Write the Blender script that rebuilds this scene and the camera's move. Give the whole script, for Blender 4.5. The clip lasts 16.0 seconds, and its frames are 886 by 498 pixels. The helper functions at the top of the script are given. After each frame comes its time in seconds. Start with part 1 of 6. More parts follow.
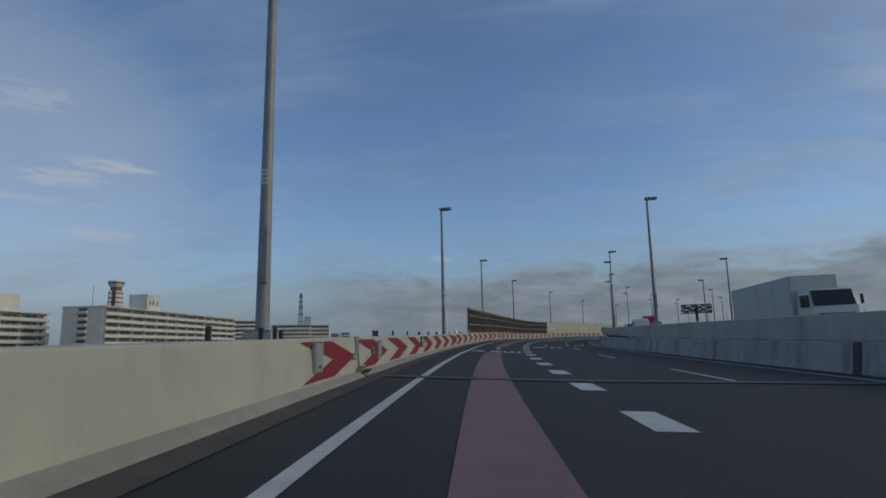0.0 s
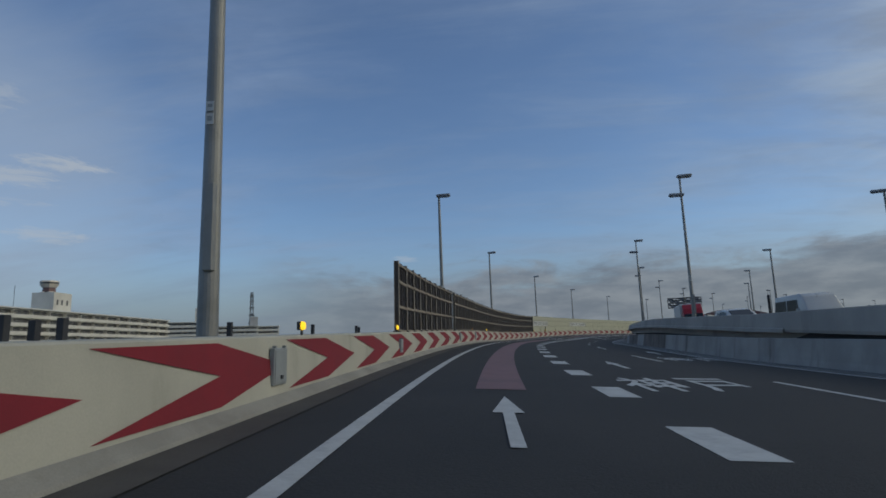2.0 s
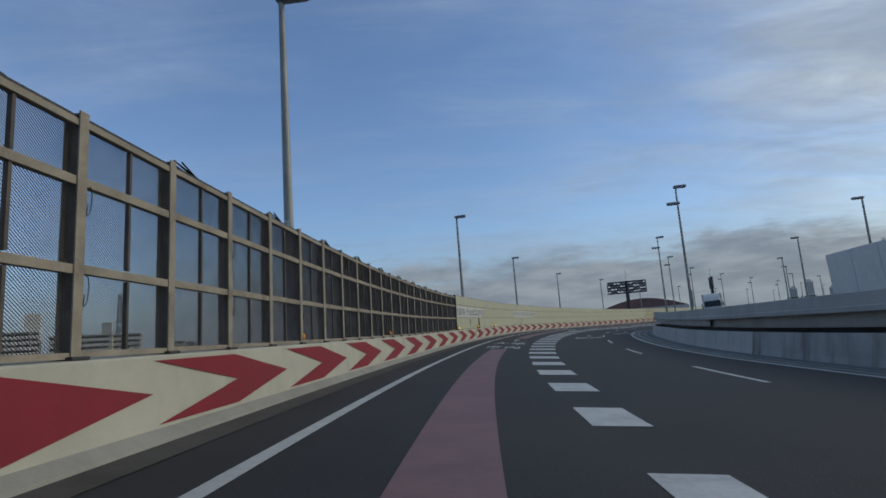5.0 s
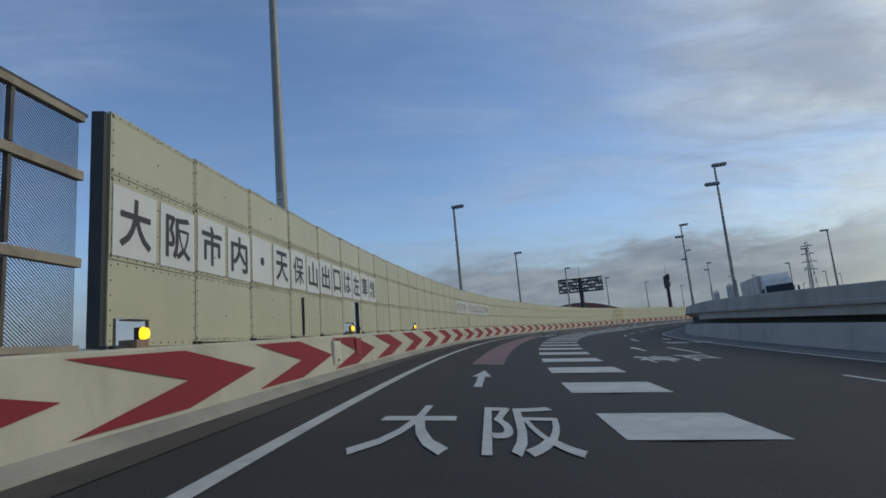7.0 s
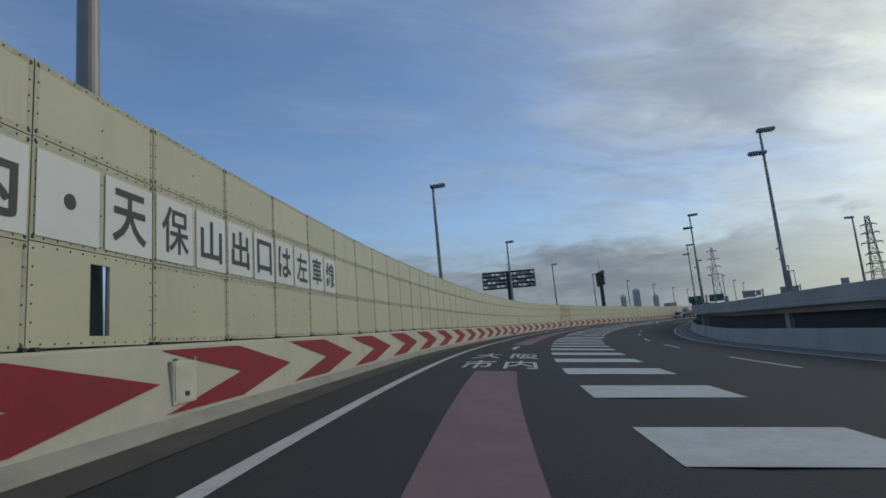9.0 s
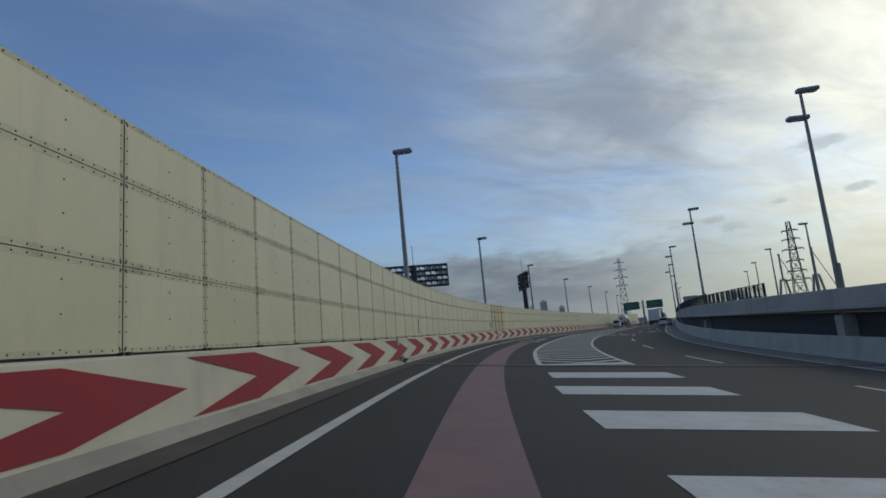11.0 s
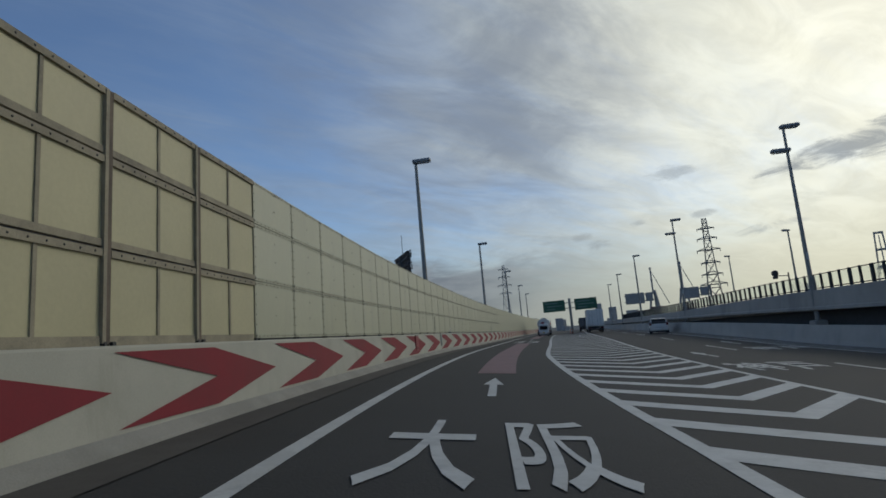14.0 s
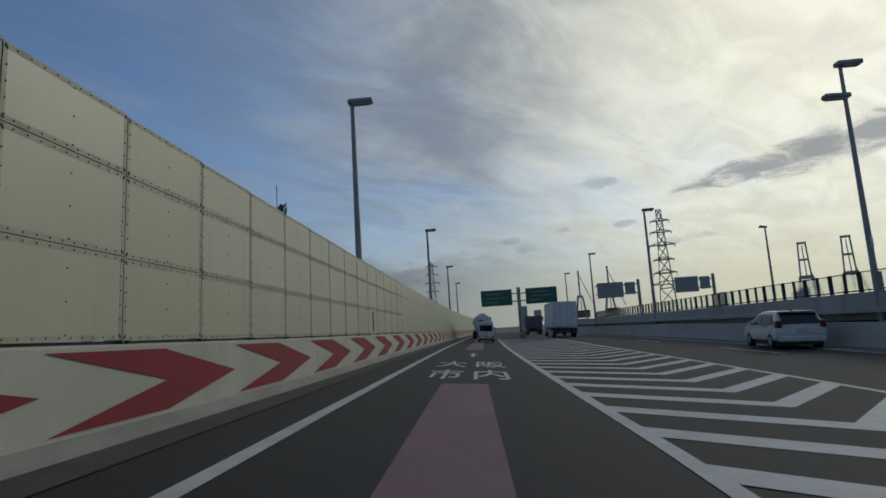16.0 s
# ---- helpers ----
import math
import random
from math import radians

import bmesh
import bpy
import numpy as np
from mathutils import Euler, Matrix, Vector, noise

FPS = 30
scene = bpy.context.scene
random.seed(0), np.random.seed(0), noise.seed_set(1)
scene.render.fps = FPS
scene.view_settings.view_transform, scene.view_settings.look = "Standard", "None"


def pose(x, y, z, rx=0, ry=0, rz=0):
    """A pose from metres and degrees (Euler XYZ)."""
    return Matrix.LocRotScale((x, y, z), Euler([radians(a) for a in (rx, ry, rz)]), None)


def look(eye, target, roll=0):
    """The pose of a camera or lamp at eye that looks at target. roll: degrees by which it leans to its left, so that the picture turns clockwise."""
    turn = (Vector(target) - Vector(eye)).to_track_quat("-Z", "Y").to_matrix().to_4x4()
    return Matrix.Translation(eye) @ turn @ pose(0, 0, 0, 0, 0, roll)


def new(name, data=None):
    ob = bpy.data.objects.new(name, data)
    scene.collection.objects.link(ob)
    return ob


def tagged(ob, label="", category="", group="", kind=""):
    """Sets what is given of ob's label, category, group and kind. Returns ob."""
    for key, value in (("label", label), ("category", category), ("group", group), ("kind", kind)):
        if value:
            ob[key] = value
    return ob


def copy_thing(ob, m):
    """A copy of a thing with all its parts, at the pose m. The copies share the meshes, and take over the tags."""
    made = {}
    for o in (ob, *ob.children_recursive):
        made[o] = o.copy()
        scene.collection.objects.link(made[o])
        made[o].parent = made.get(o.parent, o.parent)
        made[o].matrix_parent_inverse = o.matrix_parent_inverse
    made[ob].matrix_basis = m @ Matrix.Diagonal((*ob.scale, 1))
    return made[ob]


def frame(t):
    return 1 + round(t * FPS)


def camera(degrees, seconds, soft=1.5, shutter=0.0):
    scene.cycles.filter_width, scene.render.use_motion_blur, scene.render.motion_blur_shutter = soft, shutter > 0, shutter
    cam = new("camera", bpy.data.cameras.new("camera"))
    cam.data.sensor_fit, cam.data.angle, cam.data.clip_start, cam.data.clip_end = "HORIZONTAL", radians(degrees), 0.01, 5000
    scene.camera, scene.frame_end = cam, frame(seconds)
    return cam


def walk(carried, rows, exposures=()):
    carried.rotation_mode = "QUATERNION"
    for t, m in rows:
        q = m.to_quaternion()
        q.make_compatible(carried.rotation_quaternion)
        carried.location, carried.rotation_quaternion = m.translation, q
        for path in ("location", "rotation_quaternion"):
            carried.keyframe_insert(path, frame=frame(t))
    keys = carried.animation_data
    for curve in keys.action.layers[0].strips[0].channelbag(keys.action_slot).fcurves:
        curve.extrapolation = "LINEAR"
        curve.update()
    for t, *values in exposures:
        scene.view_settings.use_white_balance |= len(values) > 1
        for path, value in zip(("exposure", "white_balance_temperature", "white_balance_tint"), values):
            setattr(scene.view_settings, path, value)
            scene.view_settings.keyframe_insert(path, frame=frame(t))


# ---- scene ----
cam = camera(75.37, 16.0, soft=1.7)
# seconds, x, y, z, pitch, roll, yaw
PATH = [
    (0.0, -0.52, -0.06, 0.00, 9.63, 1.22, 9.93),
    (0.5, -1.59, 8.58, 0.18, 9.59, 1.68, 9.48),
    (1.0, -2.52, 17.24, 0.35, 9.49, 1.81, 8.65),
    (1.5, -3.22, 25.91, 0.51, 9.49, 1.81, 7.65),
    (2.0, -3.78, 34.59, 0.66, 9.53, 2.01, 6.50),
    (2.5, -4.09, 43.27, 0.85, 9.49, 2.32, 5.13),
    (3.0, -4.14, 51.95, 1.08, 9.41, 2.73, 3.72),
    (3.5, -3.94, 60.61, 1.29, 9.21, 3.12, 2.29),
    (4.0, -3.56, 69.26, 1.45, 9.02, 3.33, 0.84),
    (4.5, -3.05, 77.89, 1.63, 8.90, 3.86, -0.44),
    (5.0, -2.37, 86.51, 1.75, 8.89, 4.30, -1.96),
    (5.5, -1.49, 95.11, 1.80, 8.89, 4.62, -3.56),
    (6.0, -0.38, 103.68, 1.80, 8.93, 4.71, -5.07),
    (6.5, 0.96, 112.22, 1.83, 9.14, 4.82, -6.55),
    (7.0, 2.55, 120.71, 2.03, 9.07, 5.17, -8.43),
    (7.5, 4.47, 129.13, 2.18, 8.91, 5.10, -10.53),
    (8.0, 6.70, 137.47, 2.34, 8.85, 5.11, -12.78),
    (8.5, 9.15, 145.76, 2.45, 8.85, 5.18, -14.81),
    (9.0, 11.87, 154.00, 2.58, 8.58, 5.27, -16.93),
    (9.5, 15.00, 162.13, 2.73, 8.84, 5.56, -19.84),
    (10.0, 18.59, 170.09, 2.82, 8.90, 5.73, -22.74),
    (10.5, 22.55, 177.91, 2.83, 8.90, 5.70, -24.78),
    (11.0, 26.73, 185.64, 2.78, 8.84, 5.53, -25.88),
    (11.5, 31.04, 193.32, 2.71, 8.55, 5.29, -26.73),
    (12.0, 35.54, 200.93, 2.73, 8.65, 5.33, -28.92),
    (12.5, 40.36, 208.36, 2.75, 8.56, 5.18, -31.03),
    (13.0, 45.45, 215.59, 2.80, 8.50, 5.12, -33.13),
    (13.5, 50.82, 222.59, 2.80, 8.49, 4.91, -35.40),
    (14.0, 56.47, 229.36, 2.83, 8.55, 5.02, -37.81),
    (14.5, 62.41, 235.86, 2.83, 8.50, 4.95, -40.04),
    (15.0, 68.57, 242.13, 2.86, 8.25, 4.63, -42.06),
    (15.5, 74.91, 248.20, 2.83, 8.11, 4.08, -43.70),
    (16.0, 81.41, 254.09, 2.76, 7.95, 3.62, -45.10),
]
EXPOSURES = [(0.0, -0.2), (2.5, -0.16), (3.0, 0.0), (4.0, 0.14), (6.5, 0.2), (7.5, 0.14), (9.0, 0.06), (12.0, -0.16), (14.0, -0.27), (16.0, -0.46)]
walk(cam, [(t, pose(x, y, z, 90 + p, r, w)) for t, x, y, z, p, r, w in PATH], EXPOSURES)

# road alignment, one value every 20 m from s = -40 m: heading, height, cross slope (degrees, metres, degrees)
HEADING = [8.46, 7.65, 6.83, 5.25, 2.58, -0.68, -3.87, -7.47, -11.24, -16.21, -21.38, -27.38, -29.89, -34.74, -39.84, -44.81, -48.22, -48.75, -49.28, -49.81, -50.34, -50.87, -50.98, -50.98]
LEVEL = [-1.9, -1.5, -1.1, -0.7, -0.32, 0.17, 0.56, 0.7, 0.9, 1.26, 1.55, 1.72, 1.61, 1.66, 1.71, 1.75, 1.66, 1.55, 1.45, 1.34, 1.24, 1.13, 1.11, 1.11]
SLOPE = [1.65, 1.65, 1.65, 2.23, 2.62, 3.51, 4.38, 5.09, 5.54, 5.54, 5.83, 6.13, 5.72, 5.59, 5.4, 5.11, 4.05, 4.05, 4.05, 4.05, 4.05, 4.05, 4.05, 4.05]
# end of camera

# ---------------------------------------------------------------- world and sun
SUN_AZ, SUN_EL = radians(-88), radians(24)     # azimuth from +y, counter-clockwise
SUN_DIR = Vector((-math.sin(SUN_AZ) * math.cos(SUN_EL), math.cos(SUN_AZ) * math.cos(SUN_EL), math.sin(SUN_EL)))


def link_up(nt, a, b):
    nt.links.new(a, b)


world = bpy.data.worlds.new("sky")
scene.world = world
world.use_nodes = True
wn = world.node_tree
wn.nodes.clear()


def feed(nt, socket, value):
    if isinstance(value, bpy.types.NodeSocket):
        nt.links.new(value, socket)
    else:
        socket.default_value = value


def calc(nt, op, a, b=0.0, clamp=False):
    nd = nt.nodes.new("ShaderNodeMath")
    nd.operation = op
    nd.use_clamp = clamp
    feed(nt, nd.inputs[0], a)
    feed(nt, nd.inputs[1], b)
    return nd.outputs[0]


def blend(nt, fac, a, b, mode="MIX"):
    nd = nt.nodes.new("ShaderNodeMix")
    nd.data_type, nd.blend_type = "RGBA", mode
    feed(nt, nd.inputs[0], fac)
    feed(nt, nd.inputs[6], a)
    feed(nt, nd.inputs[7], b)
    return nd.outputs[2]


def ramp(nt, fac, stops, mode="EASE"):
    nd = nt.nodes.new("ShaderNodeValToRGB")
    nd.color_ramp.interpolation = mode
    el = nd.color_ramp.elements
    while len(el) < len(stops):
        el.new(0.5)
    for e, (p, c) in zip(el, stops):
        e.position = p
        e.color = (c, c, c, 1) if isinstance(c, (int, float)) else (*c, 1)
    feed(nt, nd.inputs[0], fac)
    return nd.outputs[0]


def noise_tex(nt, vec, scale, detail=6.0, rough=0.55, distort=0.0):
    nd = nt.nodes.new("ShaderNodeTexNoise")
    nd.inputs["Scale"].default_value = scale
    nd.inputs["Detail"].default_value = detail
    nd.inputs["Roughness"].default_value = rough
    nd.inputs["Distortion"].default_value = distort
    if vec is not None:
        feed(nt, nd.inputs["Vector"], vec)
    return nd.outputs["Fac"]


tc = wn.nodes.new("ShaderNodeTexCoord")
sep = wn.nodes.new("ShaderNodeSeparateXYZ")
link_up(wn, tc.outputs["Generated"], sep.inputs[0])
sky = wn.nodes.new("ShaderNodeTexSky")
sky.sky_type = "NISHITA"
sky.sun_disc = False
sky.sun_elevation, sky.sun_rotation = SUN_EL, -SUN_AZ
sky.air_density, sky.dust_density, sky.ozone_density = 1.0, 0.6, 1.5
up = calc(wn, "MAXIMUM", sep.outputs[2], 0.0)
# cloud layer: directions laid on a flat sheet overhead
den = calc(wn, "ADD", up, 0.16)
cx = calc(wn, "DIVIDE", sep.outputs[0], den)
cy = calc(wn, "DIVIDE", sep.outputs[1], den)
comb = wn.nodes.new("ShaderNodeCombineXYZ")
link_up(wn, cx, comb.inputs[0])
link_up(wn, cy, comb.inputs[1])
dot = wn.nodes.new("ShaderNodeVectorMath")
dot.operation = "DOT_PRODUCT"
link_up(wn, tc.outputs["Generated"], dot.inputs[0])
dot.inputs[1].default_value = SUN_DIR
toward = calc(wn, "MAXIMUM", dot.outputs["Value"], 0.0)


def direction(az, el):
    a, b = radians(az), radians(el)
    return Vector((-math.sin(a) * math.cos(b), math.cos(a) * math.cos(b), math.sin(b)))


def near(az, el, inner, outer):
    """1 within the inner angle of a direction, 0 beyond the outer one (degrees)."""
    nd = wn.nodes.new("ShaderNodeVectorMath")
    nd.operation = "DOT_PRODUCT"
    link_up(wn, tc.outputs["Generated"], nd.inputs[0])
    nd.inputs[1].default_value = direction(az, el)
    mr = wn.nodes.new("ShaderNodeMapRange")
    mr.interpolation_type = "SMOOTHSTEP"
    link_up(wn, nd.outputs["Value"], mr.inputs[0])
    mr.inputs[1].default_value, mr.inputs[2].default_value = math.cos(radians(outer)), math.cos(radians(inner))
    return mr.outputs[0]


def stretched(sx, sy, sz):
    mp = wn.nodes.new("ShaderNodeMapping")
    link_up(wn, tc.outputs["Generated"], mp.inputs[0])
    mp.inputs["Scale"].default_value = (sx, sy, sz)
    return mp.outputs[0]


azim = calc(wn, "MULTIPLY", calc(wn, "ARCTAN2", calc(wn, "MULTIPLY", sep.outputs[0], -1.0), sep.outputs[1]), 57.2958)
elev = calc(wn, "MULTIPLY", calc(wn, "ARCSINE", sep.outputs[2]), 57.2958)


def bank(az, el, half_az, half_el, slope, rag, wide=0.7, taper=0.0, torn=3.2):
    """A drawn-out cloud round one direction (degrees), its edge torn by noise."""
    x = calc(wn, "DIVIDE", calc(wn, "SUBTRACT", azim, az), half_az)
    mid = calc(wn, "ADD", calc(wn, "MULTIPLY", x, slope * half_az), el)
    thick = calc(wn, "MULTIPLY", calc(wn, "SUBTRACT", 1.0, calc(wn, "MULTIPLY", x, taper)), half_el)
    y = calc(wn, "DIVIDE", calc(wn, "SUBTRACT", elev, mid), thick)
    r = calc(wn, "ADD", calc(wn, "MULTIPLY", x, x), calc(wn, "MULTIPLY", y, y))
    f = calc(wn, "ADD", calc(wn, "SUBTRACT", 1.0, r), calc(wn, "MULTIPLY", calc(wn, "SUBTRACT", rag, 0.5), torn))
    return ramp(wn, calc(wn, "MULTIPLY", f, 0.5), [(0.08, 0.0), (0.08 + 0.4 * wide, 1.0)])


def spun(src, turn, sx, sy):
    mp = wn.nodes.new("ShaderNodeMapping")
    link_up(wn, src, mp.inputs[0])
    mp.inputs["Rotation"].default_value = (0, 0, radians(turn))
    mp.inputs["Scale"].default_value = (sx, sy, 1)
    return mp.outputs[0]


# clear sky
sky_blue = blend(wn, 1.0, sky.outputs[0], (0.093, 0.109, 0.131, 1), "MULTIPLY")
# high veil that thickens towards the sun: broad sheets, streaks and fine fibres
sheet = noise_tex(wn, spun(comb.outputs[0], 35, 0.75, 1.25), 0.95, 7.0, 0.52, 0.5)
streak = noise_tex(wn, spun(comb.outputs[0], 28, 0.7, 2.6), 1.5, 8.0, 0.6, 0.8)
fibre = noise_tex(wn, spun(comb.outputs[0], -40, 2.0, 9.0), 2.0, 4.0, 0.6, 1.0)
soft_cloud = calc(wn, "ADD", calc(wn, "MULTIPLY", sheet, 0.6), calc(wn, "ADD", calc(wn, "MULTIPLY", streak, 0.34), calc(wn, "MULTIPLY", fibre, 0.06)))
cover = calc(wn, "ADD", soft_cloud, calc(wn, "MULTIPLY", calc(wn, "POWER", toward, 3.2), 0.36))
cloud = ramp(wn, cover, [(0.44, 0.0), (0.58, 0.38), (0.76, 1.0)], "B_SPLINE")
cloud_col = ramp(wn, toward, [(0.0, (0.255, 0.34, 0.49)), (0.5, (0.31, 0.39, 0.5)), (0.78, (0.6, 0.66, 0.66)), (0.92, (1.04, 1.05, 0.9)), (1.0, (1.25, 1.23, 1.02))])
puff = noise_tex(wn, spun(comb.outputs[0], 15, 1.0, 1.9), 2.6, 9.0, 0.62, 0.7)
cloud_col = blend(wn, 1.0, cloud_col, ramp(wn, puff, [(0.3, 0.84), (0.68, 1.06)]), "MULTIPLY")
mixed = blend(wn, cloud, sky_blue, cloud_col)
# blue-grey cloud bank high ahead
gloom = noise_tex(wn, spun(comb.outputs[0], 60, 1.0, 1.6), 1.5, 7.0, 0.58, 0.6)
gloom_mask = calc(wn, "MULTIPLY", ramp(wn, gloom, [(0.36, 0.15), (0.62, 1.0)]), near(-42, 28, 8, 23))
mixed = blend(wn, calc(wn, "MULTIPLY", gloom_mask, 0.62), mixed, (0.2, 0.245, 0.33, 1))
# haze above the horizon
haze_col = ramp(wn, toward, [(0.0, (0.2, 0.25, 0.31)), (0.5, (0.232, 0.28, 0.318)), (0.75, (0.46, 0.49, 0.44)), (0.95, (0.86, 0.84, 0.64))])
haze = ramp(wn, up, [(0.0, 0.95), (0.2, 0.0)])
mixed = blend(wn, haze, mixed, haze_col)
# low grey cloud deck ahead
deck_noise = noise_tex(wn, stretched(3.4, 3.4, 12.0), 2.0, 8.0, 0.6, 0.35)
deck_edge = calc(wn, "ADD", calc(wn, "MULTIPLY", up, -5.2), calc(wn, "ADD", calc(wn, "MULTIPLY", deck_noise, 1.0), 0.26))
deck_low = ramp(wn, up, [(0.0, 0.6), (0.075, 1.0)])
deck_mask = calc(wn, "MULTIPLY", calc(wn, "MULTIPLY", calc(wn, "MULTIPLY", ramp(wn, deck_edge, [(0.0, 0.0), (0.26, 1.0)]), near(-14, 4, 22, 42)), deck_low), 0.82)
deck_col = ramp(wn, noise_tex(wn, stretched(4, 4, 15.0), 2.6, 7.0, 0.6), [(0.32, (0.155, 0.183, 0.225)), (0.7, (0.262, 0.29, 0.325))])
mixed = blend(wn, deck_mask, mixed, deck_col)
# one long dark cloud below the bright veil and a few small dark ones
rag = noise_tex(wn, stretched(3.0, 3.0, 9.0), 5.5, 9.0, 0.68, 0.6)
long_cloud = bank(-78.5, 12.7, 12.0, 1.9, -0.13, rag, 1.1, 0.55, 2.4)
mixed = blend(wn, calc(wn, "MULTIPLY", long_cloud, 0.8), mixed, (0.3, 0.335, 0.37, 1))
small = None
for az, el, ha, he in ((-52.2, 8.2, 1.3, 0.55), (-53.8, 7.2, 1.6, 0.6), (-57.6, 8.8, 1.0, 0.4), (-61.2, 13.0, 2.6, 1.1), (-63.4, 8.9, 1.6, 0.45), (-68.0, 6.8, 3.4, 0.6), (-49.0, 8.0, 1.2, 0.3)):
    one = bank(az, el, ha, he, -0.05, rag, 1.3, 0.0, 3.4)
    small = one if small is None else calc(wn, "MAXIMUM", small, one)
mixed = blend(wn, calc(wn, "MULTIPLY", small, 0.5), mixed, (0.33, 0.37, 0.4, 1))
# small bright wisps
wisp = noise_tex(wn, stretched(2.2, 2.2, 11.0), 6.5, 9.0, 0.7, 0.7)
wisps = None
for az, el, ha, he, k in ((40.3, 16.1, 4.0, 0.75, 0.7), (44.0, 14.6, 4.2, 0.9, 0.6), (41.4, 10.1, 4.0, 0.75, 0.55), (47.5, 20.5, 4.5, 1.6, 0.35), (46.0, 12.6, 5.0, 0.5, 0.4), (10.0, 8.6, 1.6, 0.4, 0.3)):
    one = calc(wn, "MULTIPLY", bank(az, el, ha, he, 0.02, wisp, 1.4, 0.0, 4.6), k)
    wisps = one if wisps is None else calc(wn, "MAXIMUM", wisps, one)
mixed = blend(wn, wisps, mixed, (0.52, 0.56, 0.6, 1))
mixed = blend(wn, calc(wn, "MULTIPLY", near(48, 14, 4, 17), 0.45), mixed, (0.36, 0.43, 0.52, 1))
bg = wn.nodes.new("ShaderNodeBackground")
link_up(wn, mixed, bg.inputs[0])
bg.inputs[1].default_value = 1.0
wout = wn.nodes.new("ShaderNodeOutputWorld")
link_up(wn, bg.outputs[0], wout.inputs[0])

sun = new("sun", bpy.data.lights.new("sun", "SUN"))
sun.data.energy, sun.data.angle, sun.data.color = 0.5, radians(14), (1.0, 0.94, 0.82)
sun.matrix_world = look(SUN_DIR * 100, (0, 0, 0))

# ---------------------------------------------------------------- materials


def material(name, colour, rough=0.8, metal=0.0, spread=0.12, scale=3.0, fine=60.0, bump=0.15, stain=None, stain_amount=0.4, stain_scale=0.6, runs=1.0, vary=0.0):
    """Base colour with broad stains and fine grain, both at real-world size."""
    m = bpy.data.materials.new(name)
    m.use_nodes = True
    nt = m.node_tree
    bs = nt.nodes["Principled BSDF"]
    geo = nt.nodes.new("ShaderNodeNewGeometry")
    pos = geo.outputs["Position"]
    a = noise_tex(nt, pos, scale, 5.0, 0.6)
    b = noise_tex(nt, pos, fine, 3.0, 0.6)
    lo = tuple(c * (1 - spread) for c in colour)
    hi = tuple(min(1.0, c * (1 + spread)) for c in colour)
    col = blend(nt, ramp(nt, a, [(0.3, 0.0), (0.7, 1.0)]), (*lo, 1), (*hi, 1))
    grain = ramp(nt, b, [(0.25, 1 - spread), (0.75, 1.0)])
    col = blend(nt, 1.0, col, grain, "MULTIPLY")
    if stain:
        at_pos = pos
        if runs != 1.0:
            mp = nt.nodes.new("ShaderNodeMapping")
            mp.inputs["Scale"].default_value = (1, 1, runs)
            link_up(nt, pos, mp.inputs[0])
            at_pos = mp.outputs[0]
        c = noise_tex(nt, at_pos, stain_scale, 7.0, 0.65, 0.4 * runs)
        col = blend(nt, calc(nt, "MULTIPLY", ramp(nt, c, [(0.5, 0.0), (0.72, 1.0)]), stain_amount), col, (*stain, 1))
    if vary:
        info = nt.nodes.new("ShaderNodeObjectInfo")
        col = blend(nt, 1.0, col, ramp(nt, info.outputs["Random"], [(0.0, (1 - vary, 1 - vary, 1 - 1.4 * vary)), (1.0, (1.0, 1.0, 1.0))], "LINEAR"), "MULTIPLY")
    link_up(nt, col, bs.inputs["Base Color"])
    feed(nt, bs.inputs["Roughness"], calc(nt, "ADD", calc(nt, "MULTIPLY", a, 0.16), rough - 0.08, True))
    bs.inputs["Metallic"].default_value = metal
    if bump:
        bp = nt.nodes.new("ShaderNodeBump")
        bp.inputs["Strength"].default_value = bump
        bp.inputs["Distance"].default_value = 0.01
        link_up(nt, b, bp.inputs["Height"])
        link_up(nt, bp.outputs[0], bs.inputs["Normal"])
    return m


M_ASPHALT = material("asphalt", (0.0275, 0.0275, 0.0272), 0.88, spread=0.24, scale=0.45, fine=32, bump=0.7, stain=(0.024, 0.024, 0.024), stain_amount=0.5, stain_scale=0.25)
M_PAINT = material("road_paint", (0.5, 0.505, 0.485), 0.7, spread=0.1, scale=2, fine=25, stain=(0.2, 0.2, 0.21), stain_amount=0.35, stain_scale=3)
M_SHOULDER = material("shoulder_concrete", (0.15, 0.145, 0.132), 0.9, spread=0.2, scale=0.8, stain=(0.06, 0.058, 0.052), stain_amount=0.6, stain_scale=0.9)
M_WORN = material("worn_paint", (0.42, 0.42, 0.4), 0.8, spread=0.3, scale=1.5)
M_PINK = material("pink_paint", (0.2, 0.118, 0.125), 0.8, spread=0.1, scale=1.2, fine=30, stain=(0.12, 0.08, 0.085), stain_amount=0.4, stain_scale=0.8)
M_FINGER = material("finger_steel", (0.09, 0.086, 0.082), 0.75, metal=0.0, spread=0.25, scale=4.0, stain=(0.05, 0.042, 0.035), stain_amount=0.5)
M_JOINT = material("joint_rubber", (0.035, 0.034, 0.033), 0.9)
M_FOOT = material("bare_concrete", (0.3, 0.285, 0.245), 0.88, spread=0.14, scale=0.9, stain=(0.19, 0.175, 0.15), stain_amount=0.6, stain_scale=0.7)
M_RED = material("red_paint", (0.225, 0.014, 0.024), 0.8, spread=0.08, scale=1.5, stain=(0.165, 0.02, 0.027), stain_amount=0.45, bump=0)
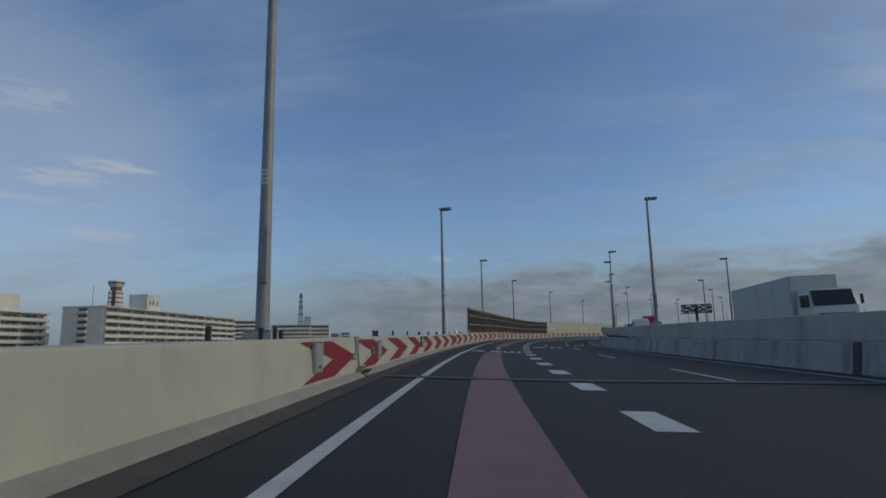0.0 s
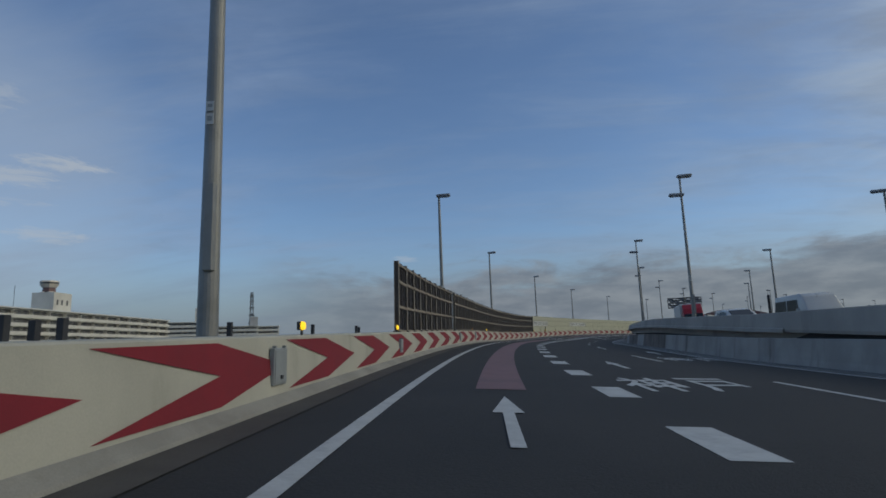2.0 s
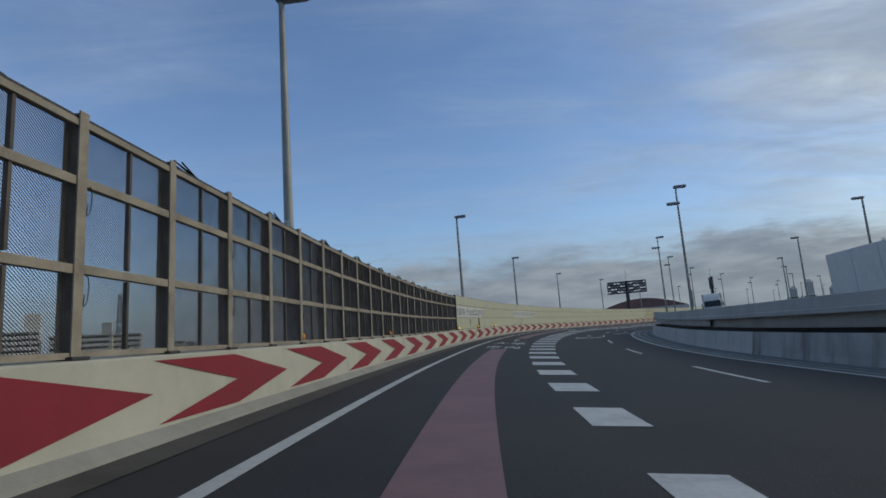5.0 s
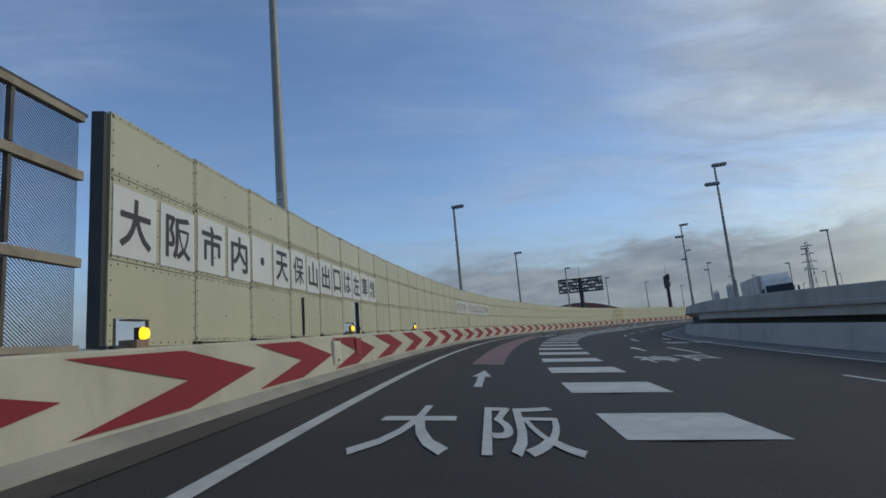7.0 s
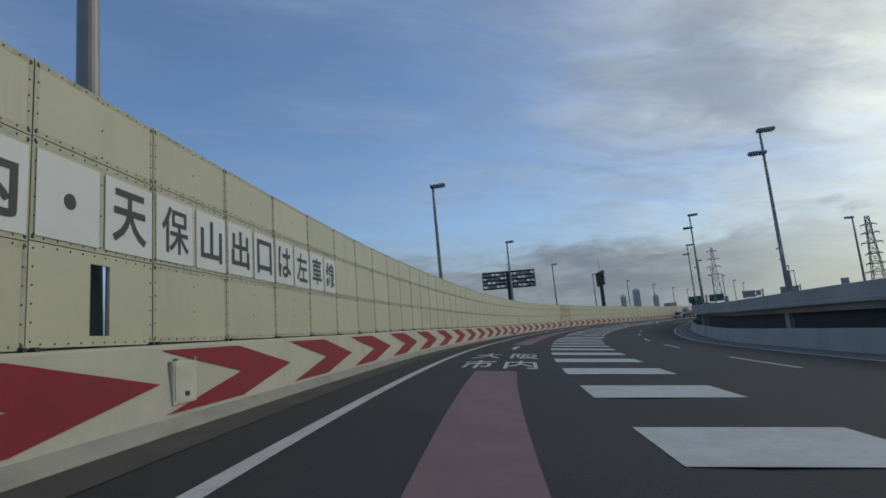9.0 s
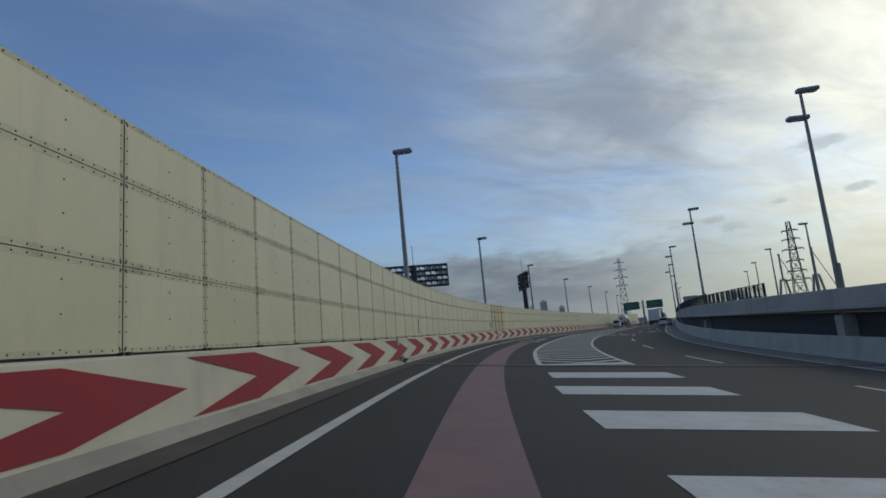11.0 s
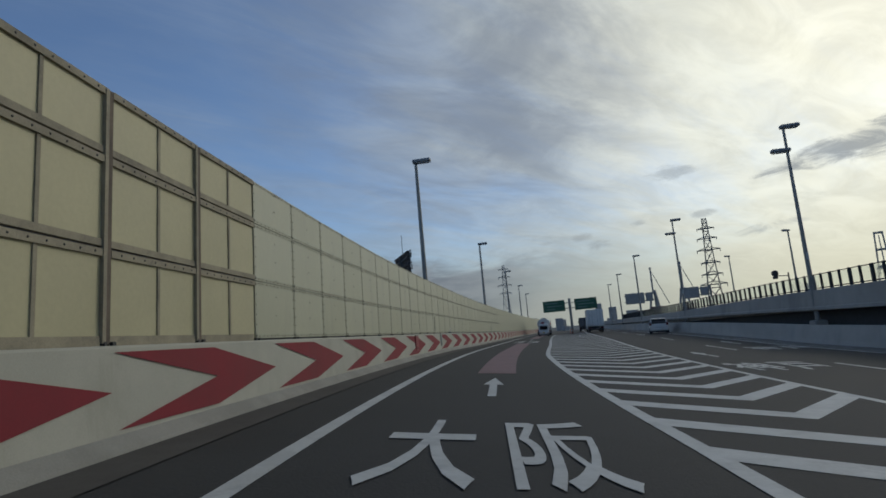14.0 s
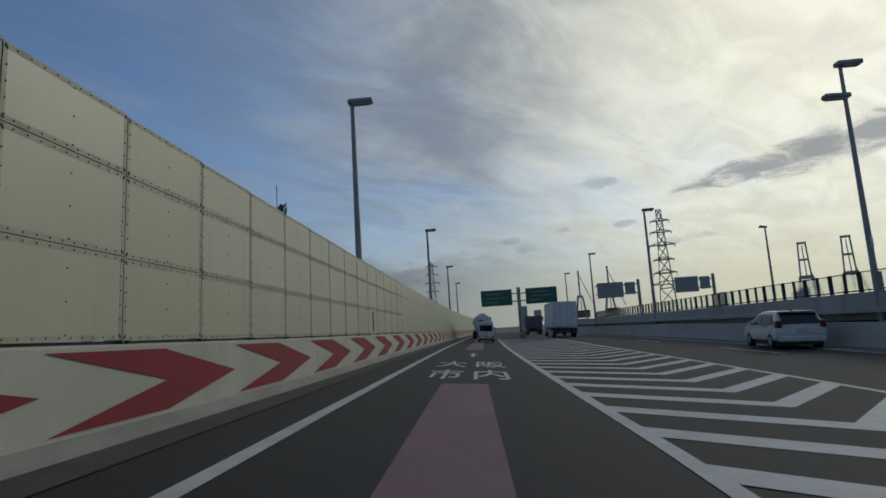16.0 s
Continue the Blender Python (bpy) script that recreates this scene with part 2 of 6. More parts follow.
M_CONCRETE = material("cream_concrete", (0.47, 0.45, 0.37), 0.8, spread=0.08, scale=0.8, stain=(0.3, 0.28, 0.22), stain_amount=0.45, stain_scale=1.3, runs=0.35)
M_MEDIAN = material("median_concrete", (0.38, 0.355, 0.315), 0.85, spread=0.14, scale=0.7, stain=(0.1, 0.082, 0.066), stain_amount=0.8, stain_scale=0.9, runs=0.07)
M_MEDIAN2 = material("newer_concrete", (0.47, 0.44, 0.385), 0.85, spread=0.1, scale=0.5, stain=(0.25, 0.245, 0.235), stain_amount=0.5, stain_scale=0.6, runs=0.15)
M_STREAKED = material("streaked_concrete", (0.2, 0.165, 0.135), 0.85, spread=0.25, scale=0.7, stain=(0.035, 0.025, 0.018), stain_amount=1.0, stain_scale=1.1, runs=0.06)
M_CONC2 = material("grey_concrete", (0.42, 0.385, 0.335), 0.85, spread=0.12, scale=0.4, stain=(0.2, 0.19, 0.17), stain_amount=0.5, stain_scale=0.5, runs=0.2)
# near-black holds the shade under the opposite deck; also colours dark railing rails
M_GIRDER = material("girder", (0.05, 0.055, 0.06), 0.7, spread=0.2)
M_PANEL = material("cream_panel", (0.478, 0.466, 0.332), 0.42, spread=0.04, scale=0.9, bump=0.015, fine=9, stain=(0.37, 0.36, 0.265), stain_amount=0.5, stain_scale=2.2, runs=0.12, vary=0.09)
M_SEAM = material("seam_strip", (0.43, 0.42, 0.305), 0.6, spread=0.1, scale=2.5, fine=30, stain=(0.23, 0.215, 0.155), stain_amount=0.75, stain_scale=2.6)
M_YELLOW = material("yellowed_panel", (0.5, 0.45, 0.27), 0.55, spread=0.06, scale=0.9, bump=0.04, fine=20, stain=(0.42, 0.37, 0.22), stain_amount=0.3)
M_RAIL = material("weathered_rail", (0.33, 0.285, 0.2), 0.75, spread=0.2, scale=2, stain=(0.12, 0.105, 0.085), stain_amount=0.6, stain_scale=2.5)
M_RIVET = material("rivet_grime", (0.1, 0.1, 0.085), 0.6, spread=0.2)
M_RUST = material("rusty_steel", (0.1, 0.08, 0.065), 0.7, spread=0.3, scale=3)
M_MESH = material("mesh_steel", (0.2, 0.165, 0.138), 0.65, metal=0.1, spread=0.25, scale=2)
M_POST = material("weathered_column", (0.31, 0.265, 0.205), 0.75, spread=0.2, scale=2.5, stain=(0.13, 0.085, 0.06), stain_amount=0.6, stain_scale=2.2)
# dark brown steel; on the fence columns its darkness holds the recess shade
M_WEB = material("dark_brown_steel", (0.15, 0.115, 0.085), 0.8, spread=0.25, scale=3)
M_STAIN = material("stained_plate", (0.3, 0.28, 0.23), 0.75, spread=0.25, scale=2, stain=(0.1, 0.08, 0.07), stain_amount=0.6)
M_STEEL = material("grey_steel", (0.28, 0.29, 0.29), 0.5, metal=0.3, spread=0.1, scale=3)
M_POLE = material("lamp_pole", (0.27, 0.268, 0.25), 0.5, metal=0.25, spread=0.12, scale=1.5, stain=(0.13, 0.12, 0.1), stain_amount=0.4, stain_scale=1.2)
M_HEAD = material("lamp_head", (0.27, 0.275, 0.28), 0.5, metal=0.2)
M_LENS = material("lamp_lens", (0.5, 0.5, 0.48), 0.25, bump=0)
M_TAG = material("tag", (0.6, 0.6, 0.58), 0.6)
M_DARK = material("dark_steel", (0.035, 0.035, 0.037), 0.6, spread=0.2)
M_BOXGREY = material("box_grey", (0.3, 0.32, 0.32), 0.55, spread=0.1, stain=(0.2, 0.19, 0.17), stain_amount=0.4)
M_BOXCREAM = material("box_cream", (0.56, 0.54, 0.45), 0.6, stain=(0.36, 0.33, 0.26), stain_amount=0.4)
M_BOXRED = material("box_red", (0.27, 0.02, 0.032), 0.6)
M_BOXRUST = material("box_rust", (0.32, 0.2, 0.15), 0.7, spread=0.3)
M_GREEN = material("sign_green", (0.018, 0.095, 0.065), 0.5, spread=0.1)
M_SIGNGREEN = material("board_green", (0.02, 0.105, 0.06), 0.5, spread=0.1)
M_SIGNFADE = material("board_text", (0.12, 0.2, 0.17), 0.5)
M_SIGNBACK = material("sign_back", (0.3, 0.3, 0.29), 0.6)
M_SIGNWHITE = material("sign_white", (0.7, 0.72, 0.7), 0.5)
M_SIGNPLATE = material("white_plate", (0.62, 0.63, 0.62), 0.45, spread=0.04, scale=1.2, bump=0.03, stain=(0.5, 0.5, 0.46), stain_amount=0.3)
M_SIGNBLACK = material("black_letter", (0.022, 0.023, 0.025), 0.5)
M_TYRE = material("tyre", (0.02, 0.02, 0.02), 0.85)
M_RIM = material("rim", (0.4, 0.41, 0.42), 0.35, metal=0.8)
M_SILVER = material("silver_paint", (0.47, 0.465, 0.45), 0.3, metal=0.3, spread=0.03, bump=0)
M_WHITECAR = material("white_paint", (0.6, 0.58, 0.54), 0.28, spread=0.03, bump=0)
M_REDCAB = material("red_cab", (0.36, 0.015, 0.025), 0.3, spread=0.05, bump=0)
M_CARGO = material("cargo_white", (0.62, 0.61, 0.58), 0.5, spread=0.05, stain=(0.42, 0.42, 0.4), stain_amount=0.4, stain_scale=0.8)
M_CARGO2 = material("cargo_grey", (0.5, 0.49, 0.47), 0.5, spread=0.06, stain=(0.3, 0.3, 0.3), stain_amount=0.4)
M_CARGLASS = material("dark_glass", (0.012, 0.014, 0.016), 0.08, spread=0.02, bump=0)
M_TAIL = material("tail_red", (0.13, 0.01, 0.012), 0.25, bump=0)
M_AMBER = material("amber", (0.7, 0.28, 0.03), 0.3, bump=0)
M_ORANGE = material("orange_mark", (0.55, 0.13, 0.05), 0.5)
M_PLATE = material("yellow_plate", (0.65, 0.5, 0.04), 0.45)
M_BOARD = material("board_back", (0.2, 0.205, 0.21), 0.7)
M_GUTTER = material("gutter", (0.075, 0.068, 0.06), 0.9, spread=0.2, scale=1.2, stain=(0.04, 0.036, 0.032), stain_amount=0.6)
M_PYLON = material("pylon_steel", (0.17, 0.18, 0.185), 0.6, spread=0.1)
# far cranes, pylon and city: distance haze is put into this paler base colour
M_FAR = material("haze_paled_grey", (0.33, 0.325, 0.315), 0.8, spread=0.06, scale=0.02, fine=0.3, bump=0)
# lightened well beyond grey concrete, so the colour carries the towers' haze
M_FAR2 = material("haze_paled_tower", (0.78, 0.7, 0.58), 0.7, spread=0.08, scale=0.05, fine=0.3, bump=0)
M_FLATS = material("flats_render", (0.68, 0.65, 0.57), 0.85, spread=0.06, scale=0.15, fine=2.0, bump=0, stain=(0.48, 0.45, 0.39), stain_amount=0.4, stain_scale=0.12)
M_FLATS2 = material("flats_grey", (0.46, 0.45, 0.42), 0.85, spread=0.08, scale=0.15, fine=2.0, bump=0)
M_FLATROOF = material("flats_roof", (0.62, 0.61, 0.57), 0.85, spread=0.06, scale=0.2, fine=2.0, bump=0)
M_WINDOW = material("window_dark", (0.09, 0.09, 0.088), 0.3, spread=0.3, scale=0.4, fine=3.0, bump=0)
M_GROUND = material("city_ground", (0.13, 0.14, 0.145), 0.95, spread=0.3, scale=0.02, fine=0.2, bump=0)

M_BEACON = bpy.data.materials.new("beacon_glow")
M_BEACON.use_nodes = True
bb = M_BEACON.node_tree.nodes["Principled BSDF"]
bb.inputs["Base Color"].default_value = (0.8, 0.5, 0.02, 1)
bb.inputs["Emission Color"].default_value = (1.0, 0.62, 0.02, 1)
bb.inputs["Emission Strength"].default_value = 1.3
M_GLASS = bpy.data.materials.new("clear_panel")
M_GLASS.use_nodes = True
gg = M_GLASS.node_tree.nodes["Principled BSDF"]
gg.inputs["Base Color"].default_value = (0.8, 0.85, 0.85, 1)
gg.inputs["Roughness"].default_value = 0.12
gg.inputs["Transmission Weight"].default_value = 1.0
gg.inputs["IOR"].default_value = 1.02

CRANES = ((-77.7, 560, 1.07, 0), (-80.8, 540, 1.06, 0), (-58.7, 900, 1.4, 82), (-61.45, 860, 1.4, 82))
M_CRANEBODY = material("crane_house", (0.2, 0.12, 0.11), 0.7, spread=0.15, scale=0.1, bump=0)
M_REDROOF = material("red_roof", (0.2, 0.1, 0.09), 0.8, spread=0.12, scale=0.1, fine=1, bump=0)

M_GREYBOX = material("cargo_dark", (0.1, 0.1, 0.105), 0.6, spread=0.15)
TOWERS = ((-34.4, 1500, 13, 73), (-35.6, 1500, 17, 85), (-37.25, 1500, 13, 67))

# ---------------------------------------------------------------- road geometry
STEP = 0.5
KS = np.arange(-40.0, 421.0, 20.0)
RS = np.arange(-40.0, 420.01, STEP)


def eased(values):
    v = np.interp(RS, KS, values)
    k = np.hanning(81)
    return np.convolve(np.pad(v, 40, mode="reflect", reflect_type="odd"), k / k.sum(), "valid")


RTH, RZ, RB = np.radians(eased(HEADING)), eased(LEVEL), np.radians(eased(SLOPE))
RX = np.concatenate([[0], np.cumsum(-np.sin(RTH[:-1]) * STEP)])
RY = np.concatenate([[0], np.cumsum(np.cos(RTH[:-1]) * STEP)])
RX, RY = RX - np.interp(0, RS, RX), RY - np.interp(0, RS, RY)


def lane_shift(s):
    return np.interp(s, [-40, 0, 80, 160, 212, 250, 284, 420], [0.05, 0.05, -0.02, -0.02, 0.15, 0.2, 0.35, 0.35])


STATIONS = [-40, 10, 30, 45, 60, 75, 95, 112, 125, 140, 155, 170, 185, 203, 215, 230, 245, 260, 275, 290, 420]


def wall_shift(s):
    """The outer parapet stands a little further off than the lane's line gives."""
    return np.interp(s, [-40, 10, 30, 45, 60, 62, 75, 95, 112, 125, 126, 140, 145, 153, 155, 162, 170, 175, 185, 203, 205, 215, 230, 245, 249, 260, 275, 285, 290, 420], [-0.067, -0.066, -0.056, -0.045, -0.087, -0.100, -0.021, -0.088, -0.110, -0.107, -0.110, -0.092, -0.092, -0.145, -0.157, -0.186, -0.165, -0.155, -0.118, -0.058, -0.051, -0.067, -0.084, -0.094, -0.107, -0.117, -0.109, -0.101, -0.102, -0.091])


def outer_drop(s):
    """How far the outer shoulder lies below the lane's plane at the parapet."""
    return np.interp(s, STATIONS, [-0.037, -0.042, -0.036, -0.024, 0.001, 0.010, 0.072, 0.092, 0.061, 0.048, 0.065, 0.118, 0.074, -0.035, -0.044, -0.032, -0.044, -0.033, -0.065, -0.011, 0.036])


def edge_shift(s):
    return np.interp(s, STATIONS, [0.004, 0.012, 0.017, 0.015, 0.004, 0.003, 0.013, 0.026, 0.020, -0.005, -0.031, -0.030, -0.007, 0.016, 0.023, 0.023, 0.026, 0.011, -0.004, -0.009, -0.008])


MEDIAN_AT = [-40, 25, 45, 60, 80, 95, 110, 135, 165, 180, 200, 225, 255, 275, 300, 320, 420]


def gore(s):
    """Where the through lanes begin, right of the exit lane."""
    return np.interp(s, [-40, 80, 92, 120, 165, 208, 230, 253, 272, 292, 330, 360, 420], [1.9, 1.95, 2.1, 2.88, 3.65, 4.95, 5.25, 5.65, 6.3, 6.8, 7.2, 7.4, 7.4])


def road_edge(s):
    """The foot of the parapet on the median side."""
    return np.interp(s, MEDIAN_AT, [10.47, 10.1, 9.81, 9.6, 9.65, 9.91, 10.32, 11.27, 12.11, 12.53, 13.17, 14.0, 14.7, 14.44, 13.85, 13.44, 13.06])


def shoulder_width(s):
    return np.interp(s, MEDIAN_AT, [0.94, 1.13, 1.24, 1.28, 1.22, 1.45, 1.69, 1.96, 2.14, 2.16, 2.02, 1.87, 1.76, 1.62, 1.43, 1.42, 1.44])


def lift(s, d):
    """The through lanes lean less than the exit lane."""
    edge = np.interp(s, MEDIAN_AT, [0.05, 0.09, 0.11, 0.06, 0.24, 0.32, 0.33, 0.36, 0.33, 0.2, 0.05, 0.18, 0.31, 0.3, 0.62, 0.73, 0.73])
    return edge * np.clip((d - 2) / (road_edge(s) - 2), 0, 1.0)


def at(s, d, h):
    """The place at s metres along the road, d metres to the right of the lane's middle and h metres above the road."""
    s, d, h = np.broadcast_arrays(np.asarray(s, float), np.asarray(d, float), np.asarray(h, float))
    x, y, z, th, b = (np.interp(s, RS, a) for a in (RX, RY, RZ, RTH, RB))
    h = h + lift(s, d) - outer_drop(s) * np.clip((-d - 0.5) / 2.9, 0, 1)
    d = d + lane_shift(s) + np.where(d < -3.0, wall_shift(s), 0.0)
    e = d * np.cos(b) + h * np.sin(b) * 0.2
    return np.stack([x + np.cos(th) * e, y + np.sin(th) * e, z - d * np.sin(b) + h], -1)


def heading(s):
    return float(np.interp(s, RS, RTH))


# ---------------------------------------------------------------- mesh helpers
def mesh_of(name, verts, faces, mat, smooth=False):
    me = bpy.data.meshes.new(name)
    me.from_pydata([tuple(map(float, v)) for v in verts], [], faces)
    if mat:
        me.materials.append(mat)
    if smooth:
        me.polygons.foreach_set("use_smooth", [True] * len(me.polygons))
    me.update()
    return me


def part(name, bm, material, parent=None, label=""):
    """One mesh object of a bmesh, under a thing or a part."""
    me = bpy.data.meshes.new(name)
    bm.to_mesh(me)
    bm.free()
    me.materials.append(material)
    ob = new(name, me)
    ob.parent = parent
    return tagged(ob, label)


def child(name, me, parent, label=""):
    ob = new(name, me)
    ob.parent = parent
    return tagged(ob, label)


def thing(name, label, category, m=None, group="", kind=""):
    ob = new(name)
    if m is not None:
        ob.matrix_basis = m
    return tagged(ob, label, category, group, kind)


def box(bm, x0, x1, y0, y1, z0, z1, bevel=0.0, m=None):
    r = bmesh.ops.create_cube(bm, size=1.0, matrix=Matrix.Translation(((x0 + x1) / 2, (y0 + y1) / 2, (z0 + z1) / 2)) @ Matrix.Diagonal((x1 - x0, y1 - y0, z1 - z0, 1)))
    vs = r["verts"]
    if bevel > 0:
        es = list({e for v in vs for e in v.link_edges})
        r2 = bmesh.ops.bevel(bm, geom=es, offset=bevel, segments=2, profile=0.5, affect="EDGES")
        vs = list({v for f in r2["faces"] for v in f.verts} | {v for v in vs if v.is_valid})
    if m is not None:
        bmesh.ops.transform(bm, matrix=m, verts=[v for v in vs if v.is_valid])
    return bm


def cyl(bm, p, q, r0, r1=None, n=12):
    p, q = Vector(p), Vector(q)
    r1 = r0 if r1 is None else r1
    d = q - p
    m = Matrix.Translation((p + q) / 2) @ d.to_track_quat("Z", "Y").to_matrix().to_4x4()
    bmesh.ops.create_cone(bm, cap_ends=True, segments=n, radius1=r0, radius2=r1, depth=d.length, matrix=m)
    return bm


def new_box(*a, **k):
    return box(bmesh.new(), *a, **k)


def new_cyl(*a, **k):
    return cyl(bmesh.new(), *a, **k)


def sweep(name, s0, s1, profile, mat, closed=True, step=1.0, base=None, ends=True):
    """A cross section (d, h) carried along the road; base(s) shifts d."""
    n = max(2, int(round((s1 - s0) / step)) + 1)
    ss = np.linspace(s0, s1, n)
    b = base(ss) if base else np.zeros(n)
    m = len(profile)
    rows = np.stack([at(ss, b + d, h) for d, h in profile], 1)
    verts = rows.reshape(-1, 3)
    faces = []
    for i in range(n - 1):
        for j in range(m if closed else m - 1):
            k = (j + 1) % m
            faces.append((i * m + j, (i + 1) * m + j, (i + 1) * m + k, i * m + k))
    if closed and ends:
        faces += [tuple(range(m - 1, -1, -1))[::-1], tuple((n - 1) * m + j for j in range(m - 1, -1, -1))]
    return mesh_of(name, verts, faces, mat)


def strip(name, s0, s1, d0, d1, mat, h=0.009, step=1.0, base0=None, base1=None):
    """A flat band on the road between d0 and d1."""
    n = max(2, int(round((s1 - s0) / step)) + 1)
    ss = np.linspace(s0, s1, n)
    a = at(ss, d0 + (base0(ss) if base0 else 0), h)
    b = at(ss, d1 + (base1(ss) if base1 else 0), h)
    verts = np.concatenate([a, b])
    return mesh_of(name, verts, [(i, n + i, n + i + 1, i + 1) for i in range(n - 1)], mat)


def patch(name, corners, mat, h=0.006, n=4, surf=None):
    """A four-cornered patch of (s, d), or (s, h) on a wall, that follows the road's bend."""
    c = np.array(corners, float)
    verts, faces = [], []
    for i in range(n + 1):
        u = i / n
        a, b = c[0] + (c[1] - c[0]) * u, c[3] + (c[2] - c[3]) * u
        for q in (a, b):
            verts.append(at(q[0], q[1], h) if surf is None else at(q[0], surf(q[1]), q[1]))
    for i in range(n):
        faces.append((2 * i, 2 * i + 1, 2 * i + 3, 2 * i + 2))
    return mesh_of(name, verts, faces, mat)


def joined(name, meshes, mat):
    """Several patches of the same paint as one mesh."""
    verts, faces = [], []
    for me in meshes:
        o = len(verts)
        verts += [tuple(v.co) for v in me.vertices]
        faces += [tuple(i + o for i in p.vertices) for p in me.polygons]
        bpy.data.meshes.remove(me)
    return mesh_of(name, verts, faces, mat)



# ---------------------------------------------------------------- text on surfaces
def outline(chars, bold=0.012):
    """The flat mesh of some characters, one unit high, from the built-in font: vertices and faces."""
    cu = bpy.data.curves.new("letters", "FONT")
    cu.body, cu.offset, cu.resolution_u = chars, bold, 3
    ob = bpy.data.objects.new("letters", cu)
    scene.collection.objects.link(ob)
    me = bpy.data.meshes.new_from_object(ob.evaluated_get(bpy.context.evaluated_depsgraph_get()))
    v = np.array([tuple(p.co) for p in me.vertices])[:, :2]
    f = [tuple(p.vertices) for p in me.polygons]
    bpy.data.objects.remove(ob)
    bpy.data.curves.remove(cu)
    bpy.data.meshes.remove(me)
    v = (v - v.min(0)) / np.maximum(v.max(0) - v.min(0), 1e-6)
    return v, f


GLYPHS = {}


def glyph(c):
    if c not in GLYPHS:
        GLYPHS[c] = outline(c)
    return GLYPHS[c]


def road_glyph(c, s0, s1, d0, d1):
    v, f = glyph(c)
    return mesh_of("letter", at(s0 + v[:, 1] * (s1 - s0), d0 + v[:, 0] * (d1 - d0), 0.012), f, M_PAINT)


def road_arrow(s0, s1, d, w=0.42):
    m = s0 + (s1 - s0) * 0.55
    pts = [(s0, d - 0.075), (s0, d + 0.075), (m, d + 0.075), (m, d + w / 2), (s1, d), (m, d - w / 2), (m, d - 0.075)]
    return mesh_of("arrow", [at(a, b, 0.012) for a, b in pts], [(0, 1, 2, 6), (5, 6, 2, 3), (5, 3, 4)], M_PAINT)


# ---------------------------------------------------------------- road and markings
def structure(name, me, label, category):
    return tagged(new(name, me), label, category, kind="structure")


n = 461
ss = np.linspace(-40, 420, n)
e = road_edge(ss) + 0.35
cols = [(-4.1, -1.2), (-4.1, 0.0), (-3.4, 0.0), (-0.5, 0.0), (2.0, 0.0)]
deck = np.stack([at(ss, d, h) for d, h in cols] + [at(ss, 2 + (e - 2) * 0.5, 0.0), at(ss, e, 0.0), at(ss, e, -1.2)], 1)
faces = [(i * 8 + j, i * 8 + (j + 1) % 8, (i + 1) * 8 + (j + 1) % 8, (i + 1) * 8 + j) for i in range(n - 1) for j in range(8)]
road = structure("road", mesh_of("road", deck.reshape(-1, 3), faces, M_ASPHALT), "dark grey asphalt expressway carriageway with painted lanes", "road")


def mark(name, me, label=""):
    return child(name, me, road, label)


def cuts(s0, s1):
    """The paint stops at the expansion joints."""
    out, a = [], s0
    for j in (14.1, 212.0):
        if a < j < s1:
            out.append((a, j - 0.22))
            a = j + 0.22
    return out + [(a, s1)]


PINK_AT = [-40, 45, 60, 75, 118, 150, 205, 232, 267, 290, 420]


def pink_left(q):
    return np.interp(q, PINK_AT, [-0.8, -0.79, -0.7, -0.64, -0.65, -0.66, -0.64, -0.66, -0.67, -0.7, -0.7])


def pink_right(q):
    return np.interp(q, PINK_AT, [0.16, 0.12, 0.2, 0.26, 0.21, 0.28, 0.33, 0.31, 0.33, 0.28, 0.28])


mark("gutter", strip("gutter", -40, 420, -3.25, -2.86, M_GUTTER, h=0.012, step=0.5), "brownish concrete gutter along the parapet")
for a, b in cuts(-40, 420):
    mark("edge_line", strip("edge_line", a, b, -2.09, -1.91, M_PAINT, base0=edge_shift, base1=edge_shift))
for s0, s1 in ((-40, 32.9), (45.4, 119.3), (138.0, 169.6), (187.5, 241.8), (259.1, 291.4), (312, 345)):
    for a, b in cuts(s0, s1):
        mark("pink_band", strip("pink_band", a, b, 0.0, 0.0, M_PINK, h=0.008, base0=pink_left, base1=pink_right), "faded pink lane guidance band")
# thick broken line that widens into the gore's blocks
BLOCKS = np.interp(np.arange(-9, 46), [-9, 0, 1, 13, 15, 16, 25, 30, 33, 34, 35, 36, 46], [-37.2, 6.9, 11.75, 68.05, 77.4, 81.7, 119.2, 139.4, 151.8, 156.0, 160.7, 165.0, 206.7])
for s in BLOCKS:
    w = float(gore(s)) - 1.42
    mark("lane_block", patch("lane_block", [(s, 1.42), (s + 1.75, 1.42), (s + 1.75, 1.42 + w), (s, 1.42 + w)], M_PAINT))
mark("lane_block", patch("lane_block", [(206.7, 1.62), (208.7, 1.62), (208.9, 5.1), (206.9, 5.1)], M_PAINT))
# striped gore
gore_left = lambda q: np.interp(q, [212, 226, 250, 270, 285, 315, 420], [1.5, 1.42, 1.75, 1.5, 1.8, 1.7, 1.7])
mark("gore_line", strip("gore_line", 212.6, 352, 0.0, 0.2, M_PAINT, base0=gore_left, base1=gore_left, h=0.008))
mark("gore_line", strip("gore_line", 212.6, 352, -0.16, 0.0, M_PAINT, base0=gore, base1=gore, h=0.008))
mark("gore_line", strip("gore_line", 352, 420, -0.16, 0.0, M_PAINT, base0=gore, base1=gore, h=0.008))
mark("gore_stripe", patch("gore_stripe", [(212.4, 1.5), (212.9, 5.0), (214.3, 5.0), (213.0, 1.5)], M_PAINT))
